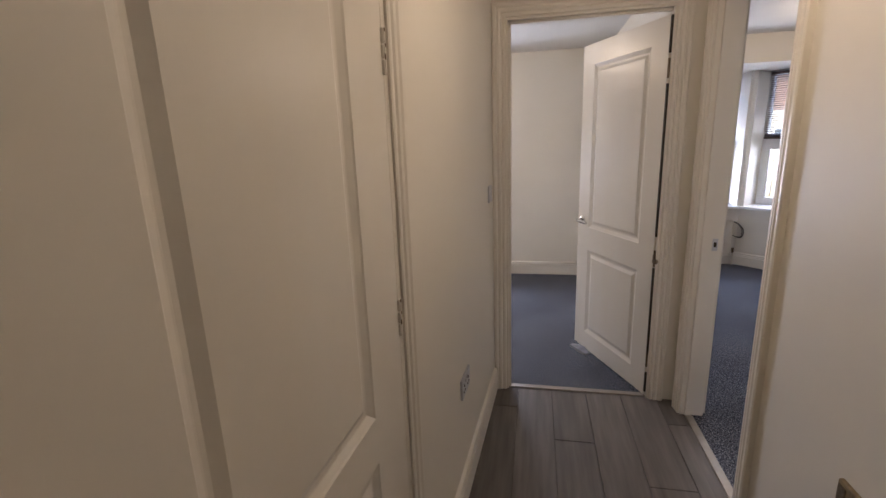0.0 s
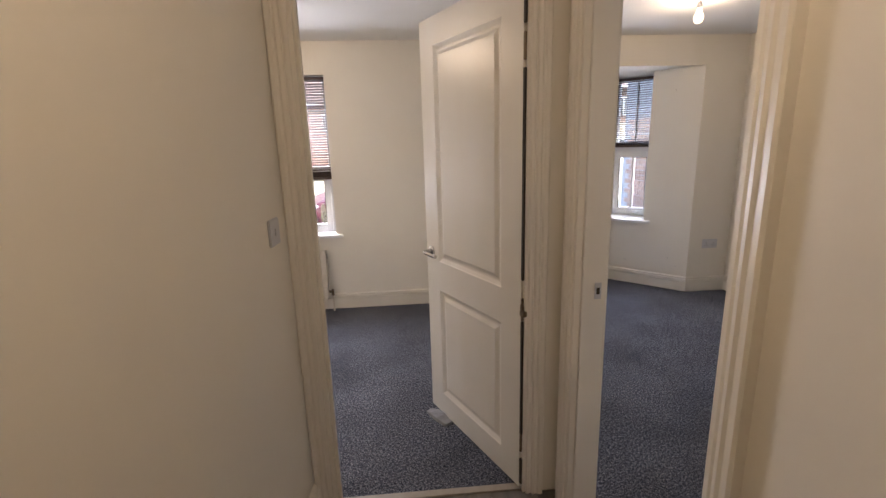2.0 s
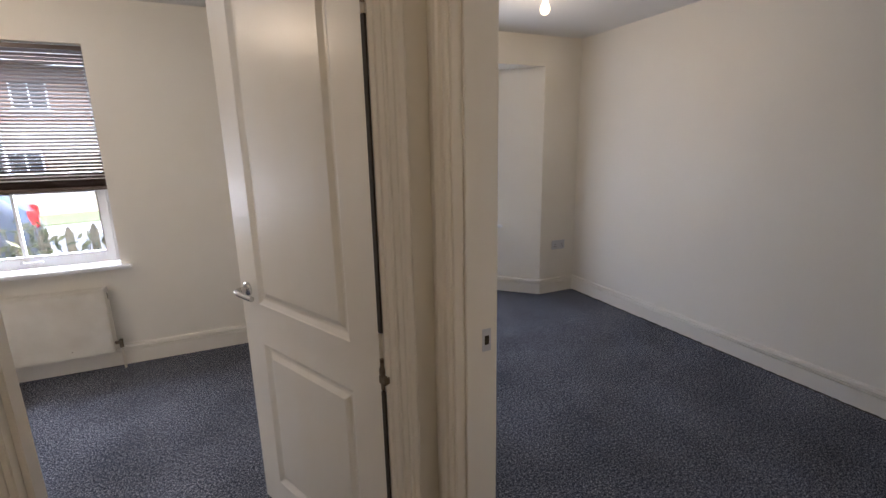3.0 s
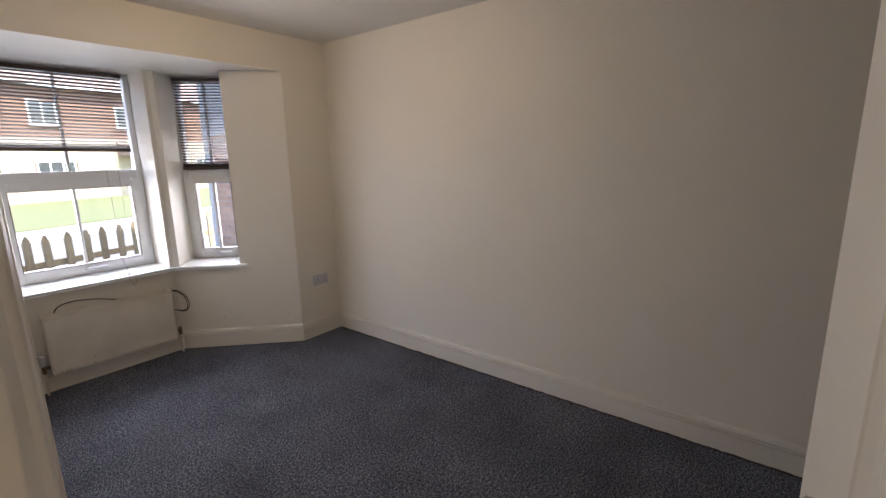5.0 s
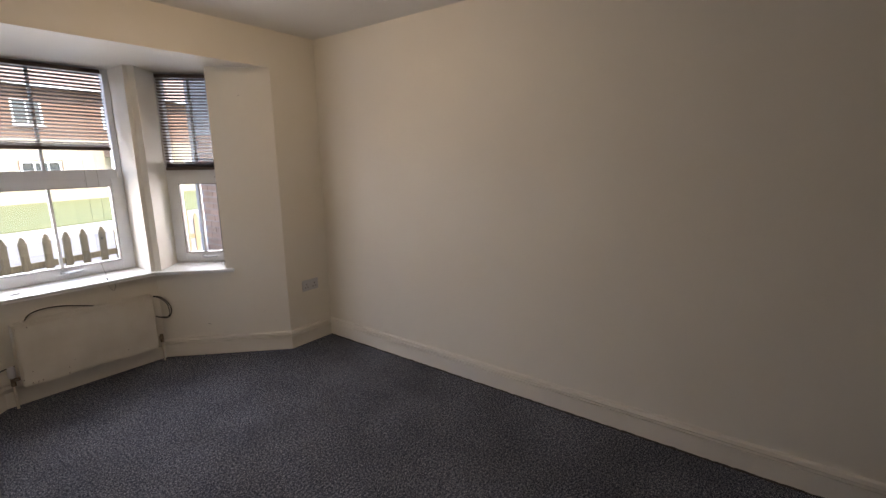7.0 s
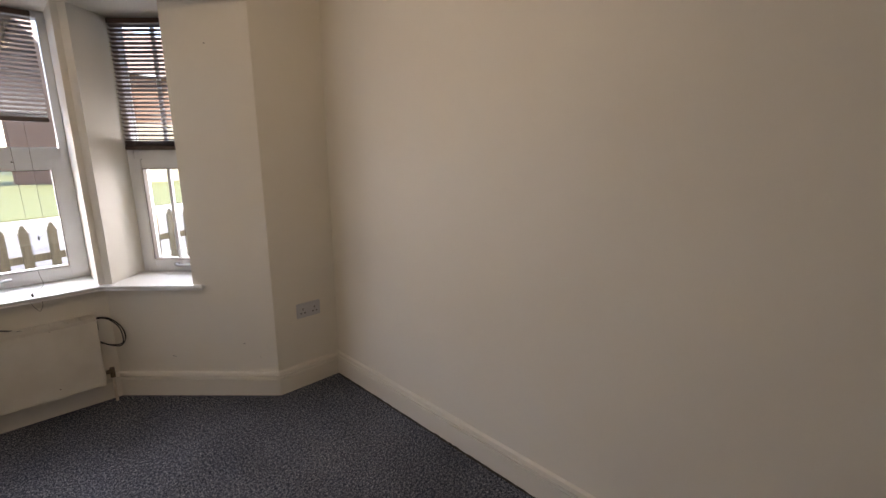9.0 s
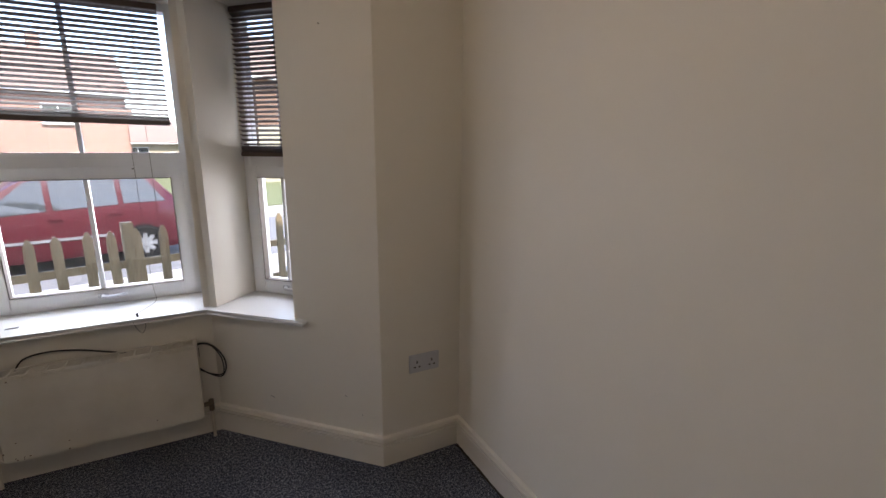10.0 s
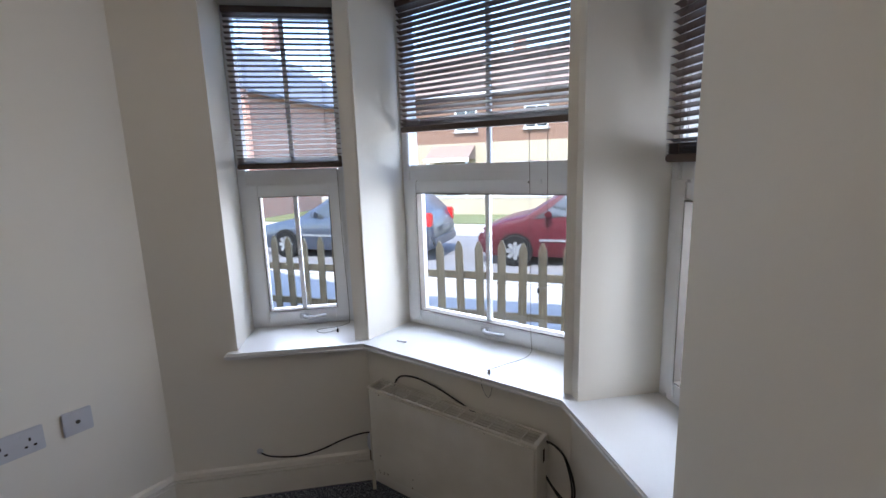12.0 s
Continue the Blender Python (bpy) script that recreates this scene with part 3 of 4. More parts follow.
def upvc_window(name, m, W, H, split, label, vent=False):
    w = thing(name, m, label, "window")
    tagged(w, kind="structure")
    part("window_frame", ring_frame(bmesh.new(), 0, W, 0, H, 0.036, 0, 0.07), UPVC, w, "white uPVC outer frame")
    part("transom", boxes(((0.036, 0.004, split), (W - 0.036, 0.07, split + 0.070)), bev=0.005), UPVC, w, "white uPVC transom")
    sash = part("sash", ring_frame(bmesh.new(), 0.030, W - 0.030, 0.022, split + 0.006, 0.056, -0.014, 0.05, 0.006), UPVC, w, "white uPVC opening sash")
    part("gasket", ring_frame(bmesh.new(), 0.084, W - 0.084, 0.076, split - 0.048, 0.003, -0.0155, 0.02, 0), CORD, sash, "thin dark gasket line")
    part("glazing_bar", boxes(((W / 2 - 0.009, 0.004, 0.07), (W / 2 + 0.009, 0.03, split - 0.05)), bev=0.003), UPVC, sash, "white glazing bar")
    part("glazing_bar", boxes(((W / 2 - 0.009, 0.02, split + 0.07), (W / 2 + 0.009, 0.04, H - 0.036)), bev=0.003), UPVC, w, "white glazing bar")
    pane(sash, 0.085, W - 0.085, 0.077, split - 0.049, 0.015)
    pane(w, 0.036, W - 0.036, split + 0.07, H - 0.036, 0.03)
    bm = bmesh.new()
    box(bm, (W / 2 - 0.022, -0.026, 0.036), (W / 2 + 0.022, -0.013, 0.060), 0.004)
    part("window_handle", bm, PLASTIC, sash, "white handle base")
    bm = bmesh.new()
    tube(bm, smooth_path([(W / 2, -0.026, 0.048), (W / 2 + 0.012, -0.046, 0.047), (W / 2 + 0.05, -0.046, 0.046), (W / 2 + 0.10, -0.042, 0.050)], 4), [0.008] * 12 + [0.006], 8)
    part("window_handle", bm, PLASTIC, w, "white espagnolette lever", True)
    if vent:
        bm = boxes(((W * 0.25, -0.020, split - 0.012), (W * 0.78, -0.012, split + 0.006)), bev=0.002)
        part("trickle_vent", bm, UPVC, w, "slim white trickle vent")
        part("vent_slider", boxes(((W * 0.72, -0.022, split - 0.006), (W * 0.73, -0.019, split - 0.001)), bev=0.001), DARK, w)
    return w


WH = SOF - ZS
pF = F0 + NF * DEPTH
wF = upvc_window("window_1", pose(pF.x, pF.y, ZS, 0, 0, 0), F1.x - F0.x, WH, 1.305 - ZS, "white uPVC bay window with top light and opening sash", True)
pL = L1 + UL * SL[0] + NL * DEPTH
wL = upvc_window("window_2", pose(pL.x, pL.y, ZS, 0, 0, 45), SL[1] - SL[0], WH, 1.305 - ZS, "narrow white uPVC side window of the bay")
pR = R1 + UR * SR[0] + NR * DEPTH
wR = upvc_window("window_3", pose(pR.x, pR.y, ZS, 0, 0, -45), SR[1] - SR[0], WH, 1.305 - ZS, "narrow white uPVC side window of the bay")
wA = upvc_window("window_4", pose(WA[0], YW + 0.10, WA[2] + 0.02, 0, 0, 0), WA[1] - WA[0], WA[3] - WA[2] - 0.02, 0.52, "white uPVC front-room window")

# skylight falling in through each opening
def daylight(m, w, h, power):
    d = bpy.data.lights.new("window_daylight", 'AREA')
    d.shape, d.size, d.size_y, d.energy, d.color = 'RECTANGLE', w, h, power, (0.95, 0.97, 1.0)
    new("window_daylight", d).matrix_world = m


for base, turn, w, power in ((pF, 0, F1.x - F0.x, DAY_W), (pL, 45, SL[1] - SL[0], DAY_W * 0.5), (pR, -45, SR[1] - SR[0], DAY_W * 0.5)):
    daylight(pose(base.x, base.y, ZS, 0, 0, turn) @ pose(w / 2, 0.26, 0.44, -76, 0, 0), w * 0.95, 0.66, power)
daylight(pose(WA[0], YW + 0.10, WA[2], 0, 0, 0) @ pose((WA[1] - WA[0]) / 2, 0.24, 0.45, -76, 0, 0), 0.9, 0.7, DAY_W * 2.4)


# sills
def sill_mesh(pts, z0, z1):
    bm = prism(bmesh.new(), pts, z0, z1)
    es = [e for e in bm.edges if abs(e.verts[0].co.z - e.verts[1].co.z) < 1e-6]
    bmesh.ops.bevel(bm, geom=es, offset=0.007, segments=3, affect='EDGES', clamp_overlap=True)
    return bm


def nose(p, n, d=-0.036):
    return off(p, n, d)


nl, nr = corner_out(L1, NL, NF, -0.036), corner_out(R1, NR, NF, -0.036)
a0, a1 = L1 + UL * (SL[0] - 0.045), L1 + UL * SL[0]
b1, b0 = R1 + UR * SR[1], R1 + UR * (SR[1] + 0.065)
pts = [nose(a0, NL), nl, nr, nose(b0, NR), off(b0, NR, -0.001), off(b1, NR, -0.001), off(b1, NR, DEPTH + 0.05), off(R1 + UR * SR[0], NR, DEPTH + 0.05),
       off(F1, NF, DEPTH + 0.05), off(F0, NF, DEPTH + 0.05), off(L1 + UL * SL[1], NL, DEPTH + 0.05), off(a1, NL, DEPTH + 0.05), off(a1, NL, -0.001), off(a0, NL, -0.001)]
structure("window_sill_bay", sill_mesh(pts, SILL0 + 0.001, ZS - 0.001), SILLP, "white gloss window board running round the bay", "window sill")
structure("window_sill_front_room", sill_mesh([(WA[0] - 0.06, YW - 0.05), (WA[1] + 0.06, YW - 0.05), (WA[1] + 0.06, YW - 0.001), (WA[1], YW - 0.001), (WA[1], YW + 0.1), (WA[0], YW + 0.1), (WA[0], YW - 0.001), (WA[0] - 0.06, YW - 0.001)], WA[2] - 0.008, WA[2] + 0.019),
          SILLP, "white gloss window board", "window sill")


# ---- venetian blinds ----
def venetian_blind(m, W, drop, label, tilt=14, sag=0.0, pitch=0.0215, cord=0.5, bunch=3):
    b = thing("venetian_blind", m, label, "blind", "dark venetian blinds")
    part("headrail", boxes(((0, -0.014, -0.026), (W, 0.014, 0)), bev=0.002), BLIND, b, "dark headrail")
    n = int((drop - 0.035 - 0.026) / pitch)
    ca, sa = math.cos(radians(tilt)), math.sin(radians(tilt))
    bm = bmesh.new()
    secs = []
    for k in range(5):
        u = (k / 4 - 0.5) * 0.025
        crown = 0.0018 * (1 - (2 * k / 4 - 1) ** 2)
        secs.append((u * ca - crown * sa, u * sa + crown * ca))
    th = 0.0009
    ring = secs + [(y, z - th) for y, z in reversed(secs)]
    loft(bm, [[(x, y, z) for y, z in ring] for x in (0.002, W - 0.002)])
    slat0 = part("slat", bm, BLIND, b)
    for i in range(n):
        z = -0.036 - i * pitch
        s = slat0 if i == 0 else new("slat", slat0.data)
        s.parent = b
        jit = random.uniform(-0.6, 0.6)
        s.matrix_basis = pose(0, 0, z - sag * 0.5 * i / n, random.uniform(-3, 3), math.degrees(sag / W) * i / n + jit * 0.12, 0)
    zb = -0.036 - (n - 1) * pitch
    for k in range(bunch):
        s = new("slat", slat0.data)
        s.parent = b
        s.matrix_basis = pose(0, 0, zb - 0.012 - 0.004 * k - sag * 0.5, 0, math.degrees(sag / W), 0)
    bm = bmesh.new()
    box(bm, (0, -0.013, -0.011), (W, 0.013, 0.011), 0.004)
    r = part("bottom_rail", bm, BLIND, b, "dark bottom rail")
    r.matrix_basis = pose(0, 0, -drop + 0.012 - sag * 0.5, 0, math.degrees(sag / W), 0)
    for x in (W * 0.14, W * 0.86):
        bm = bmesh.new()
        for y in (-0.0125, 0.0125):
            tube(bm, [(x, y, -0.02), (x, y, -drop + 0.02)], 0.0008, 5)
        tube(bm, [(x + 0.01, 0, -0.02), (x + 0.01, 0, -drop + 0.02)], 0.0007, 5)
        part("ladder_cord", bm, CORD, b, "thin ladder cord")
    return b


venetian_blind(pose(pF.x + 0.028, pF.y - 0.024, SOF - 0.012), F1.x - F0.x - 0.085, 0.515, "dark brown venetian blind, half lowered and slightly askew", -22, 0.012)
q = pL + UL * 0.015 - NL * 0.024
venetian_blind(pose(q.x, q.y, SOF - 0.012, 0, 0, 45), SL[1] - SL[0] - 0.03, 0.655, "dark brown narrow venetian blind, half lowered", -8, bunch=8)
q = pR + UR * 0.02 - NR * 0.024
venetian_blind(pose(q.x, q.y, SOF - 0.012, 0, 0, -45), SR[1] - SR[0] - 0.035, 0.675, "dark brown narrow venetian blind, half lowered", -22, bunch=8)
venetian_blind(pose(WA[0] + 0.02, YW + 0.055, WA[3] - 0.006), WA[1] - WA[0] - 0.03, 0.85, "dark brown venetian blind, lowered over the upper window", -36, bunch=6)


def pull_cord(m, pts, label):
    c = thing("blind_cord", m, label, "blind cord", "blind pull cords")
    bm = bmesh.new()
    tube(bm, smooth_path(pts, 8), 0.0011, 5)
    part("cord", bm, CORD, c)
    bm = bmesh.new()
    lathe(bm, [(0.0, -0.012), (0.005, -0.010), (0.004, 0.006), (0.0, 0.012)], 10, Matrix.Translation(pts[-1]))
    part("acorn", bm, CABLE, c, "small dark cord end")
    return c


pull_cord(pose(pF.x, pF.y, ZS), [(0.62, -0.03, 0.86), (0.625, -0.028, 0.5), (0.63, -0.03, 0.1), (0.64, -0.06, 0.006), (0.60, -0.19, 0.004), (0.57, -0.28, 0.004), (0.575, -0.305, -0.03), (0.60, -0.305, -0.07), (0.615, -0.303, -0.03), (0.585, -0.27, 0.006)],
          "thin grey looped blind cord hanging over the sill")
pull_cord(pose(pF.x, pF.y, ZS), [(0.69, -0.03, 0.86), (0.692, -0.03, 0.55), (0.69, -0.028, 0.30), (0.66, -0.03, 0.25)], "thin grey blind cord by the glass")
pull_cord(pose(pL.x, pL.y, ZS, 0, 0, 45), [(0.43, -0.03, 0.72), (0.432, -0.03, 0.4), (0.44, -0.03, 0.05), (0.42, -0.06, 0.004), (0.30, -0.10, 0.003), (0.33, -0.15, 0.003), (0.39, -0.14, 0.008)],
          "thin grey blind cord coiled on the sill")
pull_cord(pose(pR.x, pR.y, ZS, 0, 0, -45), [(0.40, -0.10, 0.03), (0.37, -0.12, 0.02), (0.38, -0.16, 0.004), (0.41, -0.17, 0.008)], "thin grey blind cord end lying on the sill")


# ---- radiators ----
def radiator(m, W, H, D, label, convector=True):
    r = thing("radiator", m, label, "radiator", "panel radiators")
    bm = bmesh.new()
    box(bm, (0.004, 0, 0), (W - 0.004, 0.016, H - 0.010), 0.005)
    part("front_panel", bm, ENAMEL, r, "flat front panel with scuffs")
    part("back_panel", boxes(((0.004, D - 0.016, 0), (W - 0.004, D, H - 0.010)), bev=0.004), ENAMEL, r)
    for x in (0, W - 0.004):
        part("side_panel", boxes(((x, -0.001, 0.012), (x + 0.004, D + 0.001, H)), bev=0.0015), ENAMEL, r)
    bm = bmesh.new()
    box(bm, (0, -0.002, H - 0.006), (W, 0.008, H), 0.002)
    box(bm, (0, D - 0.008, H - 0.006), (W, D + 0.002, H), 0.002)
    box(bm, (0, 0.008, H - 0.006), (0.016, D - 0.008, H), 0.001)
    box(bm, (W - 0.016, 0.008, H - 0.006), (W, D - 0.008, H), 0.001)
    nb = int(W / 0.058)
    for i in range(1, nb):
        x = W * i / nb
        box(bm, (x - 0.0022, 0.008, H - 0.007), (x + 0.0022, D - 0.008, H - 0.003))
    ny = 5
    for j in range(1, ny):
        y = 0.008 + (D - 0.016) * j / ny
        box(bm, (0.016, y - 0.0011, H - 0.006), (W - 0.016, y + 0.0011, H - 0.003))
    part("top_grille", bm, ENAMEL, r, "slotted top grille")
    rnd = random.Random(7)
    for _ in range(14):
        cx, cz, cw, ch = rnd.choice((0.06, 0.12, 0.3, 0.7)) * W + rnd.uniform(-0.04, 0.04), rnd.choice((0.012, 0.02, 0.05, 0.09, H - 0.02)), rnd.uniform(0.003, 0.010), rnd.uniform(0.003, 0.008)
        cb = bmesh.new()
        bmesh.ops.create_circle(cb, cap_ends=True, segments=7, radius=0.5)
        for v in cb.verts:
            k = rnd.uniform(0.6, 1.15)
            v.co = Vector((cx + v.co.x * cw * k, -0.0006, cz + v.co.y * ch * k))
        part("rust_chip", cb, RUST, r, "brown chip in the enamel")
    # dark plate added below the slots to draw the radiator's inner shade
    part("grille_shade_plate", boxes(((0.006, 0.017, H - 0.075), (W - 0.006, D - 0.017, H - 0.070))), DARK, r, "dark plate added as the shade under the grille")
    bm = bmesh.new()
    k = int(W / 0.045)
    for i in range(k):
        x = 0.02 + (W - 0.04) * i / k
        box(bm, (x, 0.018, 0.03), (x + 0.002, D - 0.018, H - 0.09))
    part("convector_fins", bm, FINSHADE, r, "thin convector fins inside")
    for side, x in (("l", -0.006), ("r", W + 0.006)):
        sx = -1 if side == "l" else 1
        bm = bmesh.new()
        tube(bm, [(x - sx * 0.01, D * 0.45, 0.055), (x + sx * 0.03, D * 0.45, 0.055)], 0.011, 10)
        tube(bm, [(x + sx * 0.026, D * 0.45, 0.075), (x + sx * 0.026, D * 0.45, 0.02)], 0.012, 10)
        v = part("valve", bm, STEEL, r, "dark tarnished valve", True)
        bm = bmesh.new()
        tube(bm, [(x + sx * 0.026, D * 0.45, 0.02), (x + sx * 0.027, D * 0.45, -m.translation.z + 0.002)], 0.0075, 10)
        part("pipe_tail", bm, COPPER, r, "cream painted pipe tail", True)
    bm = bmesh.new()
    lathe(bm, [(0.0, 0.07), (0.014, 0.07), (0.019, 0.085), (0.019, 0.125), (0.015, 0.135), (0.0, 0.137)], 14, Matrix.Translation((-0.032, D * 0.45, 0)))
    part("valve_head", bm, PLASTIC, r, "white thermostatic valve head", True)
    bm = bmesh.new()
    box(bm, (W + 0.0045, D * 0.5 - 0.006, H - 0.075), (W + 0.006, D * 0.5 + 0.006, H - 0.03), 0.0006)
    part("side_slot", bm, DARK, r, "dark slot in the end panel")
    for x in (W * 0.2, W * 0.8):
        part("wall_bracket", boxes(((x - 0.02, D, 0.06), (x + 0.02, D + 0.022, H - 0.06)), bev=0.001), ENAMEL, r)
    return r


radiator(pose(1.592, 5.568, 0.125), 0.735, 0.38, 0.086, "cream enamel panel radiator under the bay window, scuffed")
radiator(pose(-1.15, 4.99, 0.13), 0.83, 0.43, 0.085, "cream enamel panel radiator under the front-room window")


def cable(pts, label, r=0.0035):
    c = thing("cable", pose(*pts[0]), label, "cable", "loose black cables")
    bm = bmesh.new()
    tube(bm, [Vector(p) - Vector(pts[0]) for p in smooth_path(pts, 8)], r, 7)
    part("sheath", bm, CABLE, c, "", True)


cable([(1.66, 5.652, 0.45), (1.665, 5.654, 0.50), (1.70, 5.656, 0.54), (1.78, 5.657, 0.553), (1.88, 5.656, 0.54), (1.97, 5.655, 0.515), (2.05, 5.654, 0.49)], "black coaxial cable rising behind the radiator")
cable([(2.30, 5.652, 0.47), (2.34, 5.64, 0.485), (2.39, 5.625, 0.47), (2.43, 5.60, 0.42), (2.44, 5.59, 0.36), (2.415, 5.60, 0.315), (2.36, 5.63, 0.33), (2.31, 5.652, 0.37)], "black coaxial cable looped beside the radiator")
cable([(2.30, 5.654, 0.46), (2.34, 5.648, 0.478), (2.385, 5.635, 0.464), (2.42, 5.605, 0.42), (2.43, 5.60, 0.36), (2.42, 5.60, 0.325), (2.37, 5.63, 0.325), (2.31, 5.654, 0.355)], "black coaxial cable looped beside the radiator", 0.003)
cable([(1.185, 5.315, 0.205), (1.22, 5.345, 0.180), (1.30, 5.42, 0.168), (1.37, 5.49, 0.185), (1.45, 5.56, 0.228), (1.52, 5.62, 0.248), (1.585, 5.652, 0.245)], "black coaxial cable running into the wall")
wp = thing("wall_plug", pose(1.182, 5.322, 0.206, 0, 0, 45), "small bare cable hole plugged in the plaster", "wall plug")
bm = bmesh.new()
lathe(bm, [(0.0, 0.0), (0.014, 0.0), (0.010, 0.004), (0.0, 0.005)], 12, pose(0, -0.006, 0, 90, 0, 0))
part("plug", bm, PLASTIC, wp)


# ---- sockets and switches ----
def wall_plate(name, m, W, label, kind):
    """Local x along the wall, y into the room negative."""
    s = thing(name, m, label, "light switch" if kind == "switch" else "socket")
    part("plate", boxes(((-W / 2, -0.009, -0.043), (W / 2, 0, 0.043)), bev=0.003), PLASTIC, s, "white plastic plate")
    cx = (-0.036, 0.036) if kind == "double" else (0,)
    for x in cx:
        if kind in ("double", "single"):
            bm = boxes(((x - 0.003, -0.0105, 0.002), (x + 0.003, -0.0085, 0.013)), ((x - 0.0155, -0.0105, -0.019), (x - 0.007, -0.0085, -0.0125)), ((x + 0.007, -0.0105, -0.019), (x + 0.0155, -0.0085, -0.0125)))
            part("socket_holes", bm, DARK, s, "dark pin holes")
        if kind == "double":
            sx = x + (0.022 if x < 0 else -0.022)
            part("rocker", boxes(((sx - 0.006, -0.0125, 0.012), (sx + 0.006, -0.008, 0.030)), bev=0.002), PLASTIC, s, "white rocker switch")
        if kind == "aerial":
            bm = bmesh.new()
            lathe(bm, [(0.0, 0.0), (0.007, 0.0), (0.007, 0.004), (0.0, 0.004)], 12, pose(x, -0.0085, 0, 90, 0, 0))
            part("aerial_port", bm, DARK, s, "dark aerial port")
        if kind == "switch":
            part("rocker", boxes(((x - 0.006, -0.0135, -0.011), (x + 0.006, -0.008, 0.011)), bev=0.002), PLASTIC, s, "white rocker switch")
    return s


wall_plate("socket", pose(3.236, YF, 0.462), 0.146, "white double socket on the cream return wall", "double")
wall_plate("socket", pose(XP, 4.64, 0.52, 0, 0, 90), 0.146, "white double socket on the cream party wall", "double")
wall_plate("aerial_socket", pose(XP, 4.805, 0.525, 0, 0, 90), 0.086, "white single aerial outlet beside a double socket", "aerial")
wall_plate("socket", HL @ pose(0, -0.845, 0.51, 0, 0, 90), 0.146, "white socket low on the hall wall", "double")
wall_plate("light_switch", HL @ pose(0, -0.15, 1.19, 0, 0, 90), 0.086, "white light switch beside the end door", "switch")


pn = thing("pen", pose(1.66, 5.715, ZS + 0.004, 0, 0, 12), "short grey metal pin lying on the window board", "pin")
bm = bmesh.new()
tube(bm, [(-0.022, 0, 0), (0.018, 0, 0), (0.024, 0, 0.001)], [0.0025, 0.003, 0.001], 8)
part("shaft", bm, GREYM, pn)
nq = R1 + UR * 0.68
nl_ = thing("wall_nail", pose(nq.x, nq.y, 1.86, 0, 0, -45), "small dark nail standing out of the cream plaster", "nail")
bm = bmesh.new()
lathe(bm, [(0.0, 0.0), (0.0015, 0.0), (0.0015, 0.006), (0.0028, 0.006), (0.0028, 0.008), (0.0, 0.008)], 8, pose(0, 0, 0, 90, 0, 0))
part("shank", bm, STEEL, nl_)
for (px, pz, w_) in ((0.12, 0.235, 0.022), (0.52, 0.31, 0.012), (0.60, 0.23, 0.006)):
    bm = bmesh.new()
    box(bm, (-w_ / 2, -0.0006, -0.0012), (w_ / 2, 0.0, 0.0012), 0, pose(0, 0, 0, 0, 14, 0))
    qq = R1 + UR * (0.2 + px)
    sc = thing("wall_scuff", pose(qq.x, qq.y, pz, 0, 0, -45), "short dark scuff mark on the plaster", "scuff mark")
    part("mark", bm, CORD, sc)
bm = bmesh.new()
ring_a, ring_b = [], []
yy = 0.6
while yy < YF - 0.03:
    hgt = 0.003 + 0.007 * abs(noise.noise(Vector((yy * 23, 0.3, 0)))) + 0.003 * random.random()
    ring_a.append((XR - 0.0185, yy, 0.0)), ring_b.append((XR - 0.0195, yy, hgt))
    yy += 0.02
va, vb, vc = [bm.verts.new(v) for v in ring_a], [bm.verts.new(v) for v in ring_b], [bm.verts.new((v[0] - 0.008, v[1], 0.0)) for v in ring_a]
for i in range(len(va) - 1):
    bm.faces.new((va[i], va[i + 1], vb[i + 1], vb[i]))
    bm.faces.new((vb[i], vb[i + 1], vc[i + 1], vc[i]))
structure("trim_carpet_edge", bm, DARK, "dark frayed carpet edge against the skirting", "carpet edge")


# ---- lamps ----
def pendant(x, y, drop, label, power):
    p = thing("pendant_lamp", pose(x, y, HC), label, "pendant lamp", "bare bulb pendants")
    bm = bmesh.new()
    lathe(bm, [(0.0, 0.0), (0.045, 0.0), (0.040, -0.018), (0.012, -0.026), (0.0, -0.026)], 20)
    part("ceiling_rose", bm, PLASTIC, p, "white ceiling rose", True)
    bm = bmesh.new()
    tube(bm, [(0, 0, -0.02), (0, 0, -drop)], 0.003, 8)
    part("flex", bm, PLASTIC, p, "white flex", True)
    bm = bmesh.new()
    lathe(bm, [(0.0, -drop + 0.02), (0.012, -drop + 0.02), (0.018, -drop - 0.03), (0.0, -drop - 0.03)], 14)
    part("lampholder", bm, PLASTIC, p, "white lampholder", True)
    bm = bmesh.new()
    z = -drop - 0.03
    lathe(bm, [(0.0, z), (0.013, z - 0.004), (0.016, z - 0.02), (0.028, z - 0.045), (0.030, z - 0.06), (0.024, z - 0.08), (0.010, z - 0.09), (0.0, z - 0.091)], 18)
    bulb = part("bulb", bm, BULBM, p, "lit warm white bulb", True)
    bulb.visible_shadow = False
    ld = bpy.data.lights.new("bulb_light", 'POINT')
    ld.energy, ld.color, ld.shadow_soft_size = power, (1.0, 0.77, 0.49), 0.03
    lo = new("bulb_light", ld)
    lo.parent = p
    lo.matrix_basis = pose(0, 0, z - 0.05)


pendant(2.29, 4.03, 0.03, "bare lit bulb on a short ceiling pendant", BULB_W * 0.58)
pendant(-1.15, 4.1, 0.03, "bare lit bulb on a short ceiling pendant", BULB_W * 1.15)
pendant(0.55, 1.35, 0.03, "bare lit bulb on a short hall pendant", BULB_W * 0.46)

# ---- outside ----
GZ, RZ = -0.25, -0.60      # garden and road level
AS = 17.0                  # the street's turn
ST = pose(0.7, 7.9, 0, 0, 0, AS)   # street frame: x along, y across


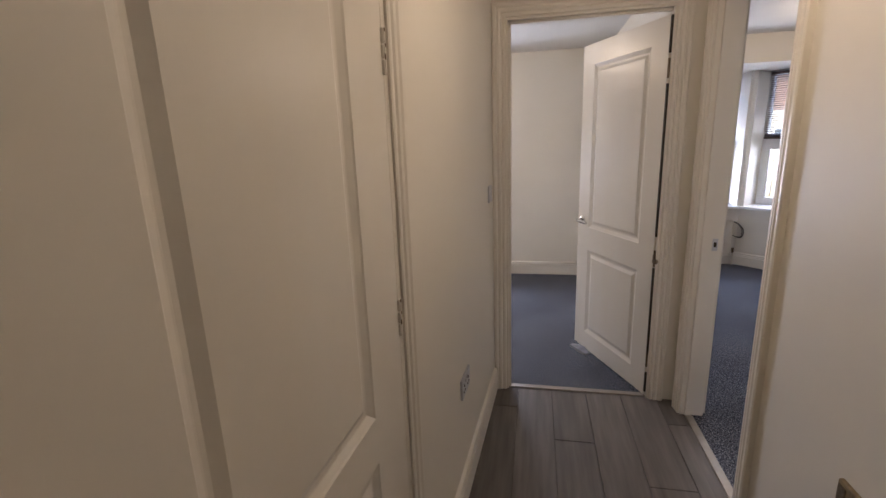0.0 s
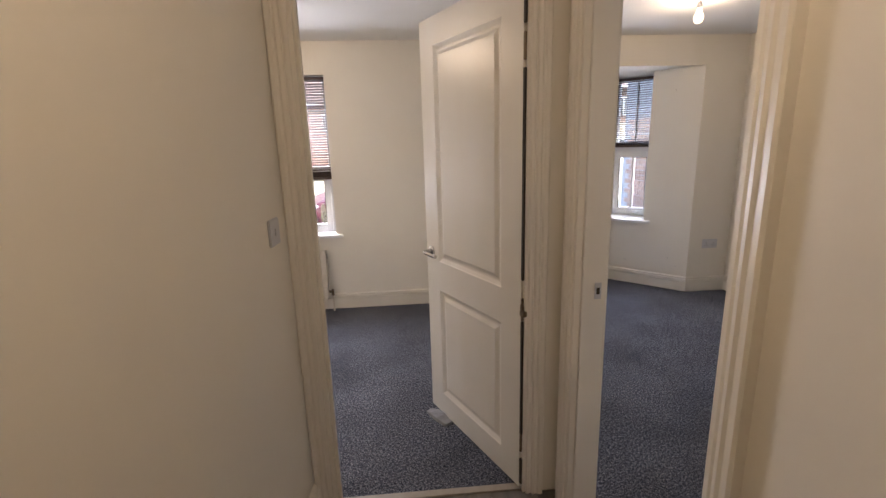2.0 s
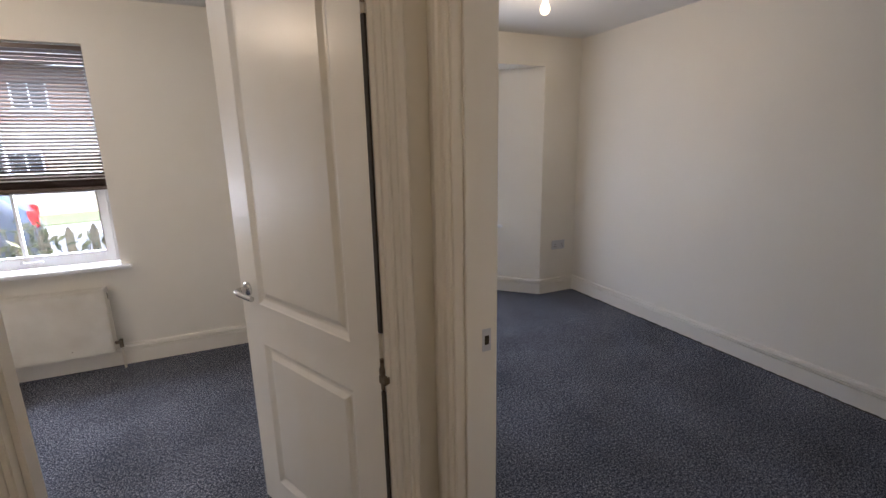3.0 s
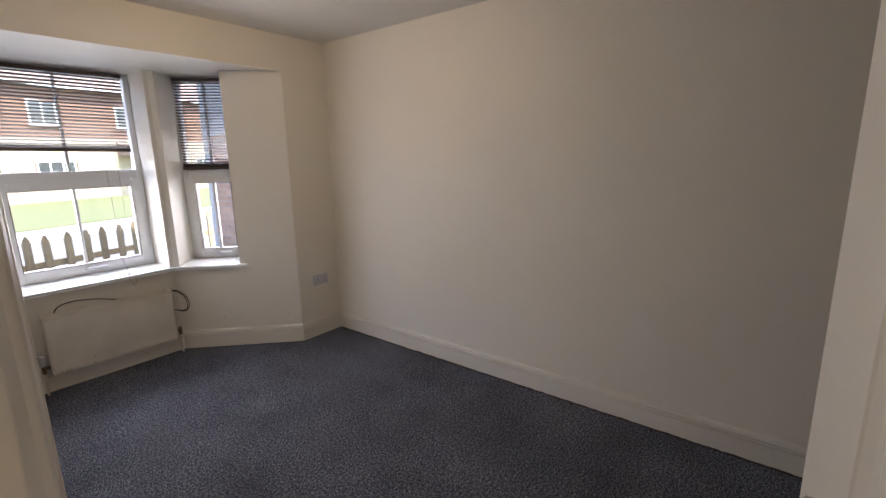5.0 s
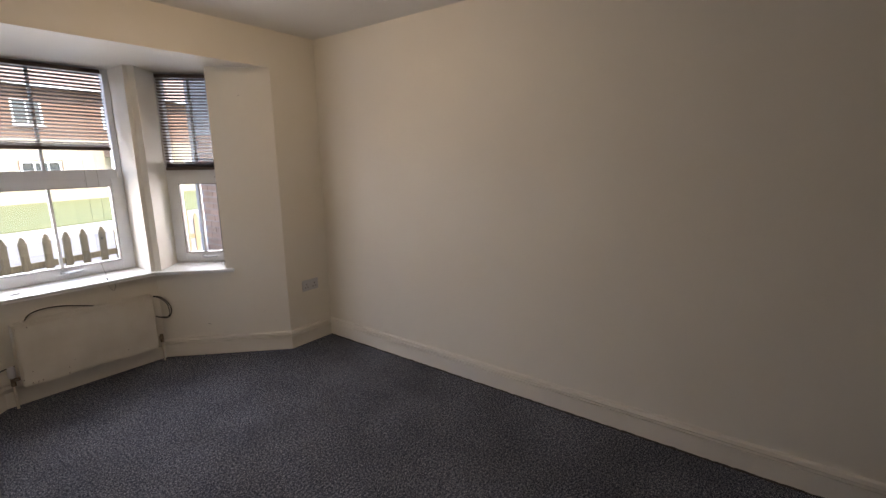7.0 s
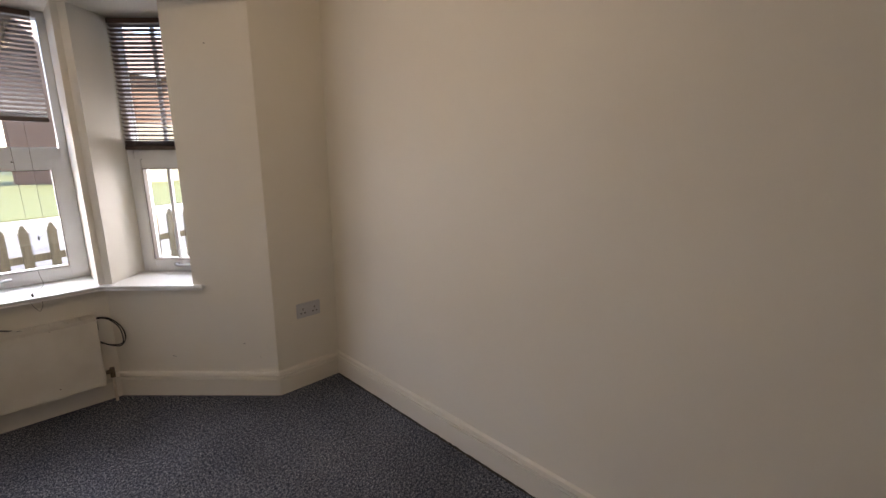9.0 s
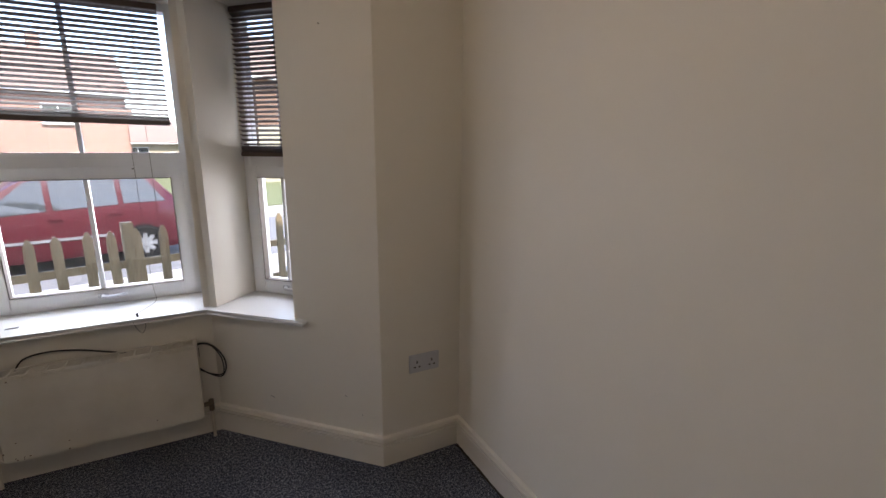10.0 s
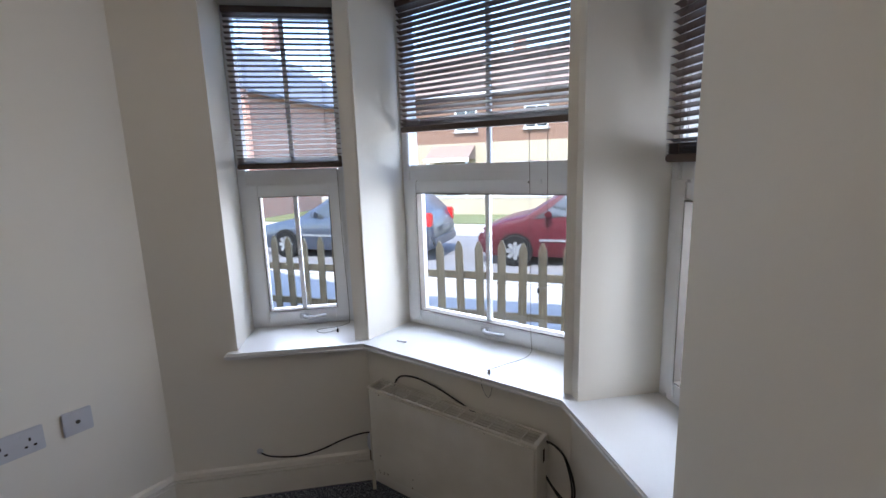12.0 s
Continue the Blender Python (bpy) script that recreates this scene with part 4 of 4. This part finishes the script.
def strip(name, y0, y1, z0, z1, mat, label, category, x0=-120.0, x1=120.0, bev=0.0):
    ob = finish(name, boxes(((x0, y0, z0), (x1, y1, z1)), bev=bev), mat)
    ob.matrix_basis = ST
    return tagged(ob, label, category, kind="structure")


bm = bmesh.new()
bmesh.ops.create_grid(bm, x_segments=2, y_segments=2, size=900)
g = structure("ground", bm, LAWN, "wide ground with thin grass reaching the horizon", "ground")
g.location.z = RZ - 0.06
strip("pavement_garden", -9.0, 1.2, GZ - 0.4, GZ, PAVING, "pale concrete front garden paving", "paving", -14, 14)
strip("pavement_near", 1.2, 3.0, RZ - 0.1, RZ + 0.10, PAVING, "pale grey pavement along the near side", "pavement")
strip("road", 3.0, 8.3, RZ - 0.15, RZ, TARMAC, "grey tarmac residential road", "road")
strip("kerb_near", 2.9, 3.02, RZ - 0.1, RZ + 0.115, KERB, "grey concrete kerb", "kerb", bev=0.01)
strip("kerb_far", 8.25, 8.40, RZ - 0.1, RZ + 0.115, KERB, "grey concrete kerb", "kerb", bev=0.01)
strip("pavement_far", 8.4, 10.0, RZ - 0.1, RZ + 0.10, PAVING, "pale grey pavement along the far side", "pavement")
strip("lawn_far", 10.0, 24.0, RZ - 0.1, RZ + 0.14, LAWN, "sunlit grass verge with weeds", "lawn")

# picket fence
fe = thing("picket_fence", ST @ pose(0, 0, GZ), "weathered timber picket fence along the front garden", "fence")
PK = bmesh.new()
w, t, h = 0.037, 0.010, 0.93
loft(PK, [[(-w, y, 0.03), (w, y, 0.03), (w, y, h - 0.07), (0.010, y, h), (-0.010, y, h), (-w, y, h - 0.07)] for y in (-t, t)])
pk0 = part("picket", PK, WOODFENCE, fe)
SP = 0.192
for i in range(-28, 26):
    o = pk0 if i == -28 else new("picket", pk0.data)
    o.parent = fe
    o.matrix_basis = pose(0.02 + i * SP, 0, random.uniform(-0.012, 0.012), 0, random.uniform(-1, 1), 0)
for z in (0.22, 0.60):
    part("rail", boxes(((-5.6, 0.012, z - 0.035), (5.2, 0.045, z + 0.035)), bev=0.004), WOODFENCE, fe, "horizontal timber rail")
post0 = part("post", boxes(((-0.045, -0.02, 0), (0.045, 0.075, 0.985)), bev=0.004), WOODFENCE, fe, "square timber post")
for k, x in enumerate((1.10, -1.30, -3.7, 3.5)):
    o = post0 if k == 0 else new("post", post0.data)
    o.parent = fe
    o.matrix_basis = pose(x, 0.012, 0)


# shrubs before the front-room window
LEAF = material("dry_leaf", (0.13, 0.11, 0.05), 0.8, color2=(0.07, 0.085, 0.03), scale=9, vary=0.2)
TWIG = material("twig", (0.14, 0.10, 0.06), 0.9, color2=(0.09, 0.065, 0.04), scale=20)


def shrub(x, y, h, seed):
    rnd = random.Random(seed)
    sh = thing("shrub", pose(x, y, GZ), "straggly half-bare garden shrub beside the paving", "shrub", "front garden shrubs")
    stems, leaves = bmesh.new(), bmesh.new()
    for k in range(11):
        a, lean = rnd.uniform(0, 6.28), rnd.uniform(0.1, 0.42)
        top = Vector((math.cos(a) * lean * h * 0.6, math.sin(a) * lean * h * 0.6, h * rnd.uniform(0.65, 1.0)))
        mid = top * 0.5 + Vector((rnd.uniform(-0.05, 0.05), rnd.uniform(-0.05, 0.05), 0.03))
        path = smooth_path([(0, 0, 0), mid, top], 4)
        tube(stems, path, [0.011 - 0.0009 * i for i in range(len(path))], 5)
        for j in range(26):
            c = path[rnd.randrange(3, len(path))] + Vector([rnd.gauss(0, 0.055) for _ in range(3)])
            m = Matrix.Translation(c) @ Euler([rnd.uniform(0, 6.28) for _ in range(3)]).to_matrix().to_4x4()
            l, w = rnd.uniform(0.03, 0.055), rnd.uniform(0.012, 0.02)
            vs = [leaves.verts.new(m @ Vector(v)) for v in ((-l, 0, 0), (0, -w, 0.004), (l, 0, 0), (0, w, 0.004))]
            leaves.faces.new(vs)
    part("stems", stems, TWIG, sh, "thin brown stems")
    part("foliage", leaves, LEAF, sh, "sparse small dry leaves")


shrub(-1.15, 5.78, 1.12, 3)
shrub(-0.80, 5.80, 1.20, 5)
shrub(-0.45, 5.76, 1.05, 8)


# ---- parked cars ----
def wheel(parent, x, y, r, side):
    m = pose(x, y, r, 90, 0, 0)
    bm = bmesh.new()
    lathe(bm, [(r * 0.62, -0.09), (r * 0.93, -0.095), (r, -0.07), (r, 0.07), (r * 0.93, 0.095), (r * 0.62, 0.09)], 32, m)
    ty = part("tyre", bm, RUBBER, parent, "black tyre", True)
    bm = bmesh.new()
    lathe(bm, [(0.0, -0.07), (r * 0.63, -0.07), (r * 0.63, 0.07), (0.0, 0.07)], 28, m)
    part("rim_well", bm, RUBBER, ty, "dark wheel well")
    bm = bmesh.new()
    s = side * -1
    lathe(bm, [(0.0, s * 0.098), (r * 0.2, s * 0.098), (r * 0.22, s * 0.088), (0.0, s * 0.08)], 20, m)
    for k in range(8):
        a = 2 * math.pi * k / 8
        mm = m @ pose(0, 0, 0, 0, 0, math.degrees(a))
        z0, z1 = sorted((s * 0.075, s * 0.094))
        box(bm, (r * 0.18, -r * 0.13, z0), (r * 0.60, r * 0.13, z1), 0.006, mm)
    part("hubcap", bm, HUB, ty, "silver eight-spoke wheel trim")


def car(m, paint, top, belt, wheels, L, Wd, label, glassx, r=0.31):
    """top: the roof line as (x, z); belt: the shoulder line; both from nose to tail."""
    c = thing("car", m, label, "car", "parked cars")
    hw = Wd / 2

    def interp(line, x):
        for (xa, za), (xb, zb) in zip(line, line[1:]):
            if xa <= x <= xb:
                return za + (zb - za) * (x - xa) / (xb - xa)
        return line[-1][1]
    xs = sorted({x for x, _ in top} | {x for x, _ in belt} | {L * k / 24 for k in range(25)})
    rings = []
    for x in xs:
        e = min(x, L - x) / L
        taper = 1 - 0.16 * max(0, 1 - e / 0.10) ** 2
        zb = interp(belt, x)
        zt = max(interp(top, x), zb + 0.012)
        inn = (zt - zb) * 0.34
        y = hw * taper
        ye = max(y - inn - 0.05, 0.3)
        zf = 0.19 + 0.10 * max(0, 1 - e / 0.05)
        rings.append([(x, -y + 0.05, zf), (x, -y, zf + 0.12), (x, -y - 0.012, zb - 0.22), (x, -y + 0.025, zb), (x, -ye - 0.02, zt - 0.035 * (zt > zb + 0.05)), (x, -ye + 0.08, zt),
                      (x, ye - 0.08, zt), (x, ye + 0.02, zt - 0.035 * (zt > zb + 0.05)), (x, y - 0.025, zb), (x, y + 0.012, zb - 0.22), (x, y, zf + 0.12), (x, y - 0.05, zf)])
    bm = loft(bmesh.new(), rings)
    part("body", bm, paint, c, "", True)
    for sgn in (-1, 1):
        for pts in glassx:
            bm = bmesh.new()
            ring = []
            for x, f in pts:
                zb, zt = interp(belt, x), interp(top, x)
                inn = (zt - zb) * 0.34
                y0, y1 = hw - 0.025, hw - inn - 0.03
                ring.append((x, sgn * (y0 + (y1 - y0) * f + 0.004), zb + (zt - 0.035 - zb) * f))
            loft(bm, [ring, [(x, y + sgn * 0.006, z) for x, y, z in ring]])
            part("side_window", bm, CARGLASS, c, "dark side window")
        for wx in wheels:
            bm = bmesh.new()
            lathe(bm, [(0.0, -0.02), (r * 1.09, -0.02), (r * 1.09, 0.02), (0.0, 0.02)], 28, pose(wx, sgn * (hw - 0.003), r + 0.01, 90, 0, 0))
            part("wheel_arch", bm, RUBBER, c, "dark wheel arch")
            wheel(c, wx, sgn * (hw - 0.06), r, sgn)
        bm = bmesh.new()
        mx = glassx[0][0][0] + 0.28
        zb = interp(belt, mx)
        box(bm, (mx - 0.06, sgn * (hw + 0.08) - 0.07, zb + 0.02), (mx + 0.07, sgn * (hw + 0.08) + 0.07, zb + 0.15), 0.03)
        part("wing_mirror", bm, paint, c, "wing mirror")
        part("rubbing_strip", boxes(((wheels[0] + 0.45, sgn * (hw + 0.012) - 0.008, 0.50), (wheels[1] - 0.45, sgn * (hw + 0.012) + 0.008, 0.545)), bev=0.004), HUB, c, "pale side rubbing strip")
        for hx in (L * 0.50, L * 0.70):
            zb = interp(belt, hx)
            part("door_handle", boxes(((hx, sgn * (hw + 0.012) - 0.012, zb - 0.13), (hx + 0.18, sgn * (hw + 0.012) + 0.018, zb - 0.095)), bev=0.008), paint, c, "door handle")
        part("headlight", boxes(((0.06, sgn * hw * 0.72 - 0.16, 0.60), (0.32, sgn * hw * 0.72 + 0.16, 0.74)), bev=0.04), LAMPCLR, c, "clear headlight")
        part("tail_light", boxes(((L - 0.20, sgn * hw * 0.82 - 0.08, 0.72), (L - 0.035, sgn * hw * 0.82 + 0.10, 1.02)), bev=0.03), LAMPRED, c, "red tail light")
    part("bumper", boxes(((-0.03, -hw * 0.84, 0.26), (0.14, hw * 0.84, 0.48)), bev=0.04), paint, c, "front bumper")
    part("bumper", boxes(((L - 0.14, -hw * 0.84, 0.28), (L + 0.03, hw * 0.84, 0.52)), bev=0.04), paint, c, "rear bumper")
    part("number_plate", boxes(((L + 0.031, -0.26, 0.60), (L + 0.038, 0.26, 0.71)), bev=0.002), HUB, c, "plain number plate")
    return c


mpv_top = [(0, 0.55), (0.12, 0.74), (0.55, 0.90), (0.95, 0.99), (1.75, 1.50), (2.2, 1.60), (3.0, 1.61), (3.55, 1.53), (3.85, 1.15), (3.98, 0.85), (4.04, 0.55)]
mpv_belt = [(0, 0.54), (0.12, 0.70), (0.55, 0.84), (0.95, 0.92), (2.5, 0.98), (3.85, 1.03), (3.98, 0.82), (4.04, 0.54)]
mpv_glass = [[(1.12, 0.06), (2.02, 0.06), (2.02, 0.96), (1.80, 0.94), (1.45, 0.62)], [(2.10, 0.06), (2.98, 0.06), (2.98, 0.96), (2.10, 0.97)], [(3.06, 0.08), (3.70, 0.10), (3.45, 0.88), (3.06, 0.94)]]
c1 = car(pose(-2.08, 12.79, RZ, 0, 0, AS), REDPAINT, mpv_top, mpv_belt, (0.78, 3.30), 4.04, 1.69, "dark red compact people carrier parked at the far kerb", mpv_glass)
est_top = [(0, 0.55), (0.15, 0.70), (0.9, 0.86), (1.25, 0.95), (2.0, 1.38), (2.5, 1.46), (3.4, 1.45), (3.95, 1.35), (4.30, 1.02), (4.40, 0.80), (4.46, 0.55)]
est_belt = [(0, 0.54), (0.15, 0.66), (0.9, 0.82), (1.25, 0.89), (2.5, 0.93), (4.25, 0.99), (4.40, 0.78), (4.46, 0.54)]
est_glass = [[(1.45, 0.06), (2.30, 0.06), (2.30, 0.96), (2.05, 0.92)], [(2.38, 0.06), (3.25, 0.06), (3.25, 0.95), (2.38, 0.97)], [(3.33, 0.08), (4.0, 0.12), (3.85, 0.85), (3.33, 0.93)]]
c2 = car(pose(-7.25, 11.22, RZ, 0, 0, AS), BLUEPAINT, est_top, est_belt, (0.88, 3.52), 4.46, 1.76, "blue-grey hatchback parked behind the red car", est_glass)


# ---- houses opposite ----
def house_window(parent, x, y, z, w, h, lights=2):
    f = part("window", ring_frame(bmesh.new(), x - w / 2, x + w / 2, z, z + h, 0.07, y - 0.05, y + 0.06, 0), UPVC, parent, "white framed window")
    part("pane", boxes(((x - w / 2 + 0.06, y - 0.01, z + 0.06), (x + w / 2 - 0.06, y, z + h - 0.06))), CARGLASS, f)
    for k in range(1, lights):
        xx = x - w / 2 + w * k / lights
        part("mullion", boxes(((xx - 0.03, y - 0.04, z + 0.06), (xx + 0.03, y + 0.02, z + h - 0.06))), UPVC, f)
    part("sill", boxes(((x - w / 2 - 0.08, y - 0.12, z - 0.07), (x + w / 2 + 0.08, y + 0.02, z))), KERB, f)


def house(m, W, D, eaves, ridge, wall, roof, label, wins, axis="x", doors=()):
    h = thing("house", m, label, "house", "houses across the street")
    part("wall", boxes(((0, 0, 0), (W, D, eaves))), wall, h)
    bm = bmesh.new()
    o = 0.35
    if axis == "x":
        tri = [(-o, eaves - 0.12), (D / 2, ridge), (D + o, eaves - 0.12), (D + o, eaves), (D / 2, ridge + 0.15), (-o, eaves)]
        loft(bm, [[(x, y, z) for y, z in tri] for x in (-o, W + o)])
        g = bmesh.new()
        for x in (0.01, W - 0.01):
            loft(g, [[(xx, 0, eaves), (xx, D, eaves), (xx, D / 2, ridge)] for xx in (x - 0.01, x + 0.01)])
    else:
        tri = [(-o, eaves - 0.12), (W / 2, ridge), (W + o, eaves - 0.12), (W + o, eaves), (W / 2, ridge + 0.15), (-o, eaves)]
        loft(bm, [[(x, y, z) for x, z in tri] for y in (-o, D + o)])
        g = bmesh.new()
        for y in (0.01, D - 0.01):
            loft(g, [[(0, yy, eaves), (W, yy, eaves), (W / 2, yy, ridge)] for yy in (y - 0.01, y + 0.01)])
    part("gable", g, wall, h)
    r = part("roof", bm, roof, h, "tiled pitched roof")
    box_c = boxes(((W * 0.7, D / 2 - 0.3, ridge - 0.3), (W * 0.7 + 0.7, D / 2 + 0.3, ridge + 0.9)), bev=0.02)
    part("chimney", box_c, BRICK, r)
    part("gutter", boxes(((-0.3, -0.42, eaves - 0.16), (W + 0.3, -0.32, eaves - 0.06)) if axis == "x" else ((-0.42, -0.3, eaves - 0.16), (-0.32, D + 0.3, eaves - 0.06)), bev=0.01), UPVC, h, "white gutter")
    for x, z, w, hh, n in wins:
        house_window(h, x, 0, z, w, hh, n)
    for x in doors:
        part("front_door", boxes(((x - 0.45, -0.04, 0.1), (x + 0.45, 0.02, 2.1)), bev=0.01), UPVC, h, "white front door")
    return h


def street_house(x, W, label, uppers, lowers, porch, roof):
    """Two storeys: pale rendered below, brown brick above, with a tiled porch."""
    h = house(ST @ pose(x, 20.0, RZ), W, 7.5, 5.7, 8.3, BROWNBRICK, roof, label, [(u, 3.75, 1.2, 1.15, 2) for u in uppers] + [(u, 0.95, 1.7, 1.15, 3) for u in lowers])
    part("rendered_storey", boxes(((-0.03, -0.045, 0), (lowers[0] - 0.93, 0.0, 3.15)), *[((a + 0.93, -0.045, 0), (b - 0.93, 0.0, 3.15)) for a, b in zip(lowers, lowers[1:])],
                                  ((lowers[-1] + 0.93, -0.045, 0), (W + 0.03, 0.0, 3.15)), *[((u - 0.93, -0.045, 0), (u + 0.93, 0.0, 0.86)) for u in lowers],
                                  *[((u - 0.93, -0.045, 2.14), (u + 0.93, 0.0, 3.15)) for u in lowers]), RENDER, h, "pale rendered ground storey")
    for p in porch:
        bm = bmesh.new()
        loft(bm, [[(xx, -1.5, 2.30), (xx, -1.5, 2.38), (xx, -0.05, 3.05), (xx, -0.05, 2.30)] for xx in (p - 1.2, p + 1.2)])
        pr = part("porch_roof", bm, roof, h, "lean-to tiled porch roof")
        part("fascia", boxes(((p - 1.22, -1.54, 2.18), (p + 1.22, -1.50, 2.36)), bev=0.005), UPVC, pr, "white fascia board")
        for sx in (-1.05, 1.05):
            part("porch_post", boxes(((p + sx - 0.06, -1.42, 0.08), (p + sx + 0.06, -1.30, 2.30)), bev=0.01), UPVC, pr, "white porch post")
        part("front_door", boxes(((p - 0.45, -0.09, 0.1), (p + 0.45, -0.046, 2.1)), bev=0.01), CARGLASS, h, "dark front door")
    part("downpipe", boxes(((W - 0.25, -0.14, 0.1), (W - 0.17, -0.06, 5.6)), bev=0.02), CARGLASS, h, "dark rainwater downpipe")
    return h


street_house(-13.0, 13.2, "brown brick house with pale rendered ground storey and porch", (2.2, 7.3, 11.0), (2.2, 10.2), (6.6,), TILE)
street_house(10.7, 14.0, "brown brick terrace house with pale rendered ground storey", (2.0, 6.0, 11.5), (2.2, 11.0), (6.4,), TILE)
house(ST @ pose(-7.0, 32.0, RZ), 14.0, 8.0, 5.4, 8.2, BRICK, TILE, "brown brick two-storey house behind the bungalow", [(2.5, 3.4, 1.6, 1.2, 2), (6.5, 3.4, 1.6, 1.2, 2), (10.5, 3.4, 1.6, 1.2, 2)])
house(ST @ pose(15.5, 33.0, RZ), 16.0, 8.0, 5.4, 8.2, BRICK, TILE, "brown brick two-storey terrace beyond the bungalows", [(2.5, 3.4, 1.6, 1.2, 2), (6.5, 3.4, 1.6, 1.2, 2), (10.5, 3.4, 1.6, 1.2, 2), (14.0, 3.4, 1.6, 1.2, 2)])
house(ST @ pose(1.5, 46.0, RZ), 12.0, 7.0, 2.5, 4.7, RENDER, TILE, "pale bungalow with brown tiled roof far down the side street", [(3.0, 0.95, 1.8, 1.1, 2), (8.5, 0.95, 1.8, 1.1, 2)])
house(ST @ pose(-20.6, 10.6, RZ), 9.0, 9.5, 5.0, 8.0, BRICK, SLATE, "orange brick house with dark slate gable roof", [(3.0, 3.0, 1.3, 1.1, 2)], "y")

car(pose(-14.6, 9.3, RZ, 0, 0, AS), WHITEPAINT, [(0, 0.7), (0.15, 0.95), (0.8, 1.10), (1.0, 1.2), (1.6, 1.85), (2.2, 1.98), (4.3, 1.98), (4.75, 1.9), (4.85, 0.8)],
    [(0, 0.66), (0.15, 0.88), (0.8, 1.02), (1.0, 1.08), (4.75, 1.15), (4.85, 0.75)], (0.85, 3.7), 4.85, 1.85, "white van parked further along the kerb",
    [[(1.15, 0.06), (2.1, 0.06), (2.1, 0.92), (1.65, 0.85)], [(2.25, 0.1), (3.2, 0.1), (3.2, 0.9), (2.25, 0.9)]])

# brick side wall of the neighbouring house, seen through the side window
bm = boxes(((3.9, 5.5, GZ - 0.1), (4.2, 8.2, 2.6)))
wn_ = structure("wall_neighbour", bm, KERB, "red brick garden-side wall of the next house", "brick wall")
nh = thing("garden_wall", ST @ pose(-30, 12.5, RZ), "low pale rendered boundary wall by the grass", "garden wall")
part("coping", boxes(((20, 0, 0.75), (31, 0.25, 0.85)), bev=0.01), KERB, nh)
part("wall", boxes(((20, 0.02, 0), (31, 0.23, 0.75))), RENDER, nh)

# laminate planks
fl = bpy.data.objects["floor_hall"]
for r in range(-2, 6):
    x0 = -0.06 + r * 0.192
    xa, xb = x0, min(x0 + 0.19, XH + 0.02)
    if xb - xa < 0.02:
        continue
    y = -2.3 + (r * 0.47) % 1.2 - 1.2
    while y < YA + 0.012:
        ya, yb = max(y, -2.3), min(y + 1.198, YA + 0.02)
        if yb - ya > 0.03:
            bm = boxes(((xa, ya, -0.013), (xb, yb, 0.0)), bev=0.0012)
            finish("plank", bm, PLANK, fl)
        y += 1.2
bm = boxes(((XH + 0.0, OB[0], -0.013), (XH + 0.022, OB[1], -0.001)))
finish("plank", bm, PLANK, fl)

# bricks of the neighbouring wall
bm = bmesh.new()
box(bm, (-0.008, -0.107, -0.0325), (0.02, 0.107, 0.0325), 0.003)
bk = finish("brick", bm, BRICKP, wn_)
first = True
for r in range(22):
    for c in range(11):
        o = bk if first else new("brick", bk.data)
        first = False
        o.parent = wn_
        o.matrix_basis = pose(3.9, 5.62 + c * 0.225 + (r % 2) * 0.1125, 0.12 + r * 0.075, 0, random.uniform(-0.6, 0.6), 0)
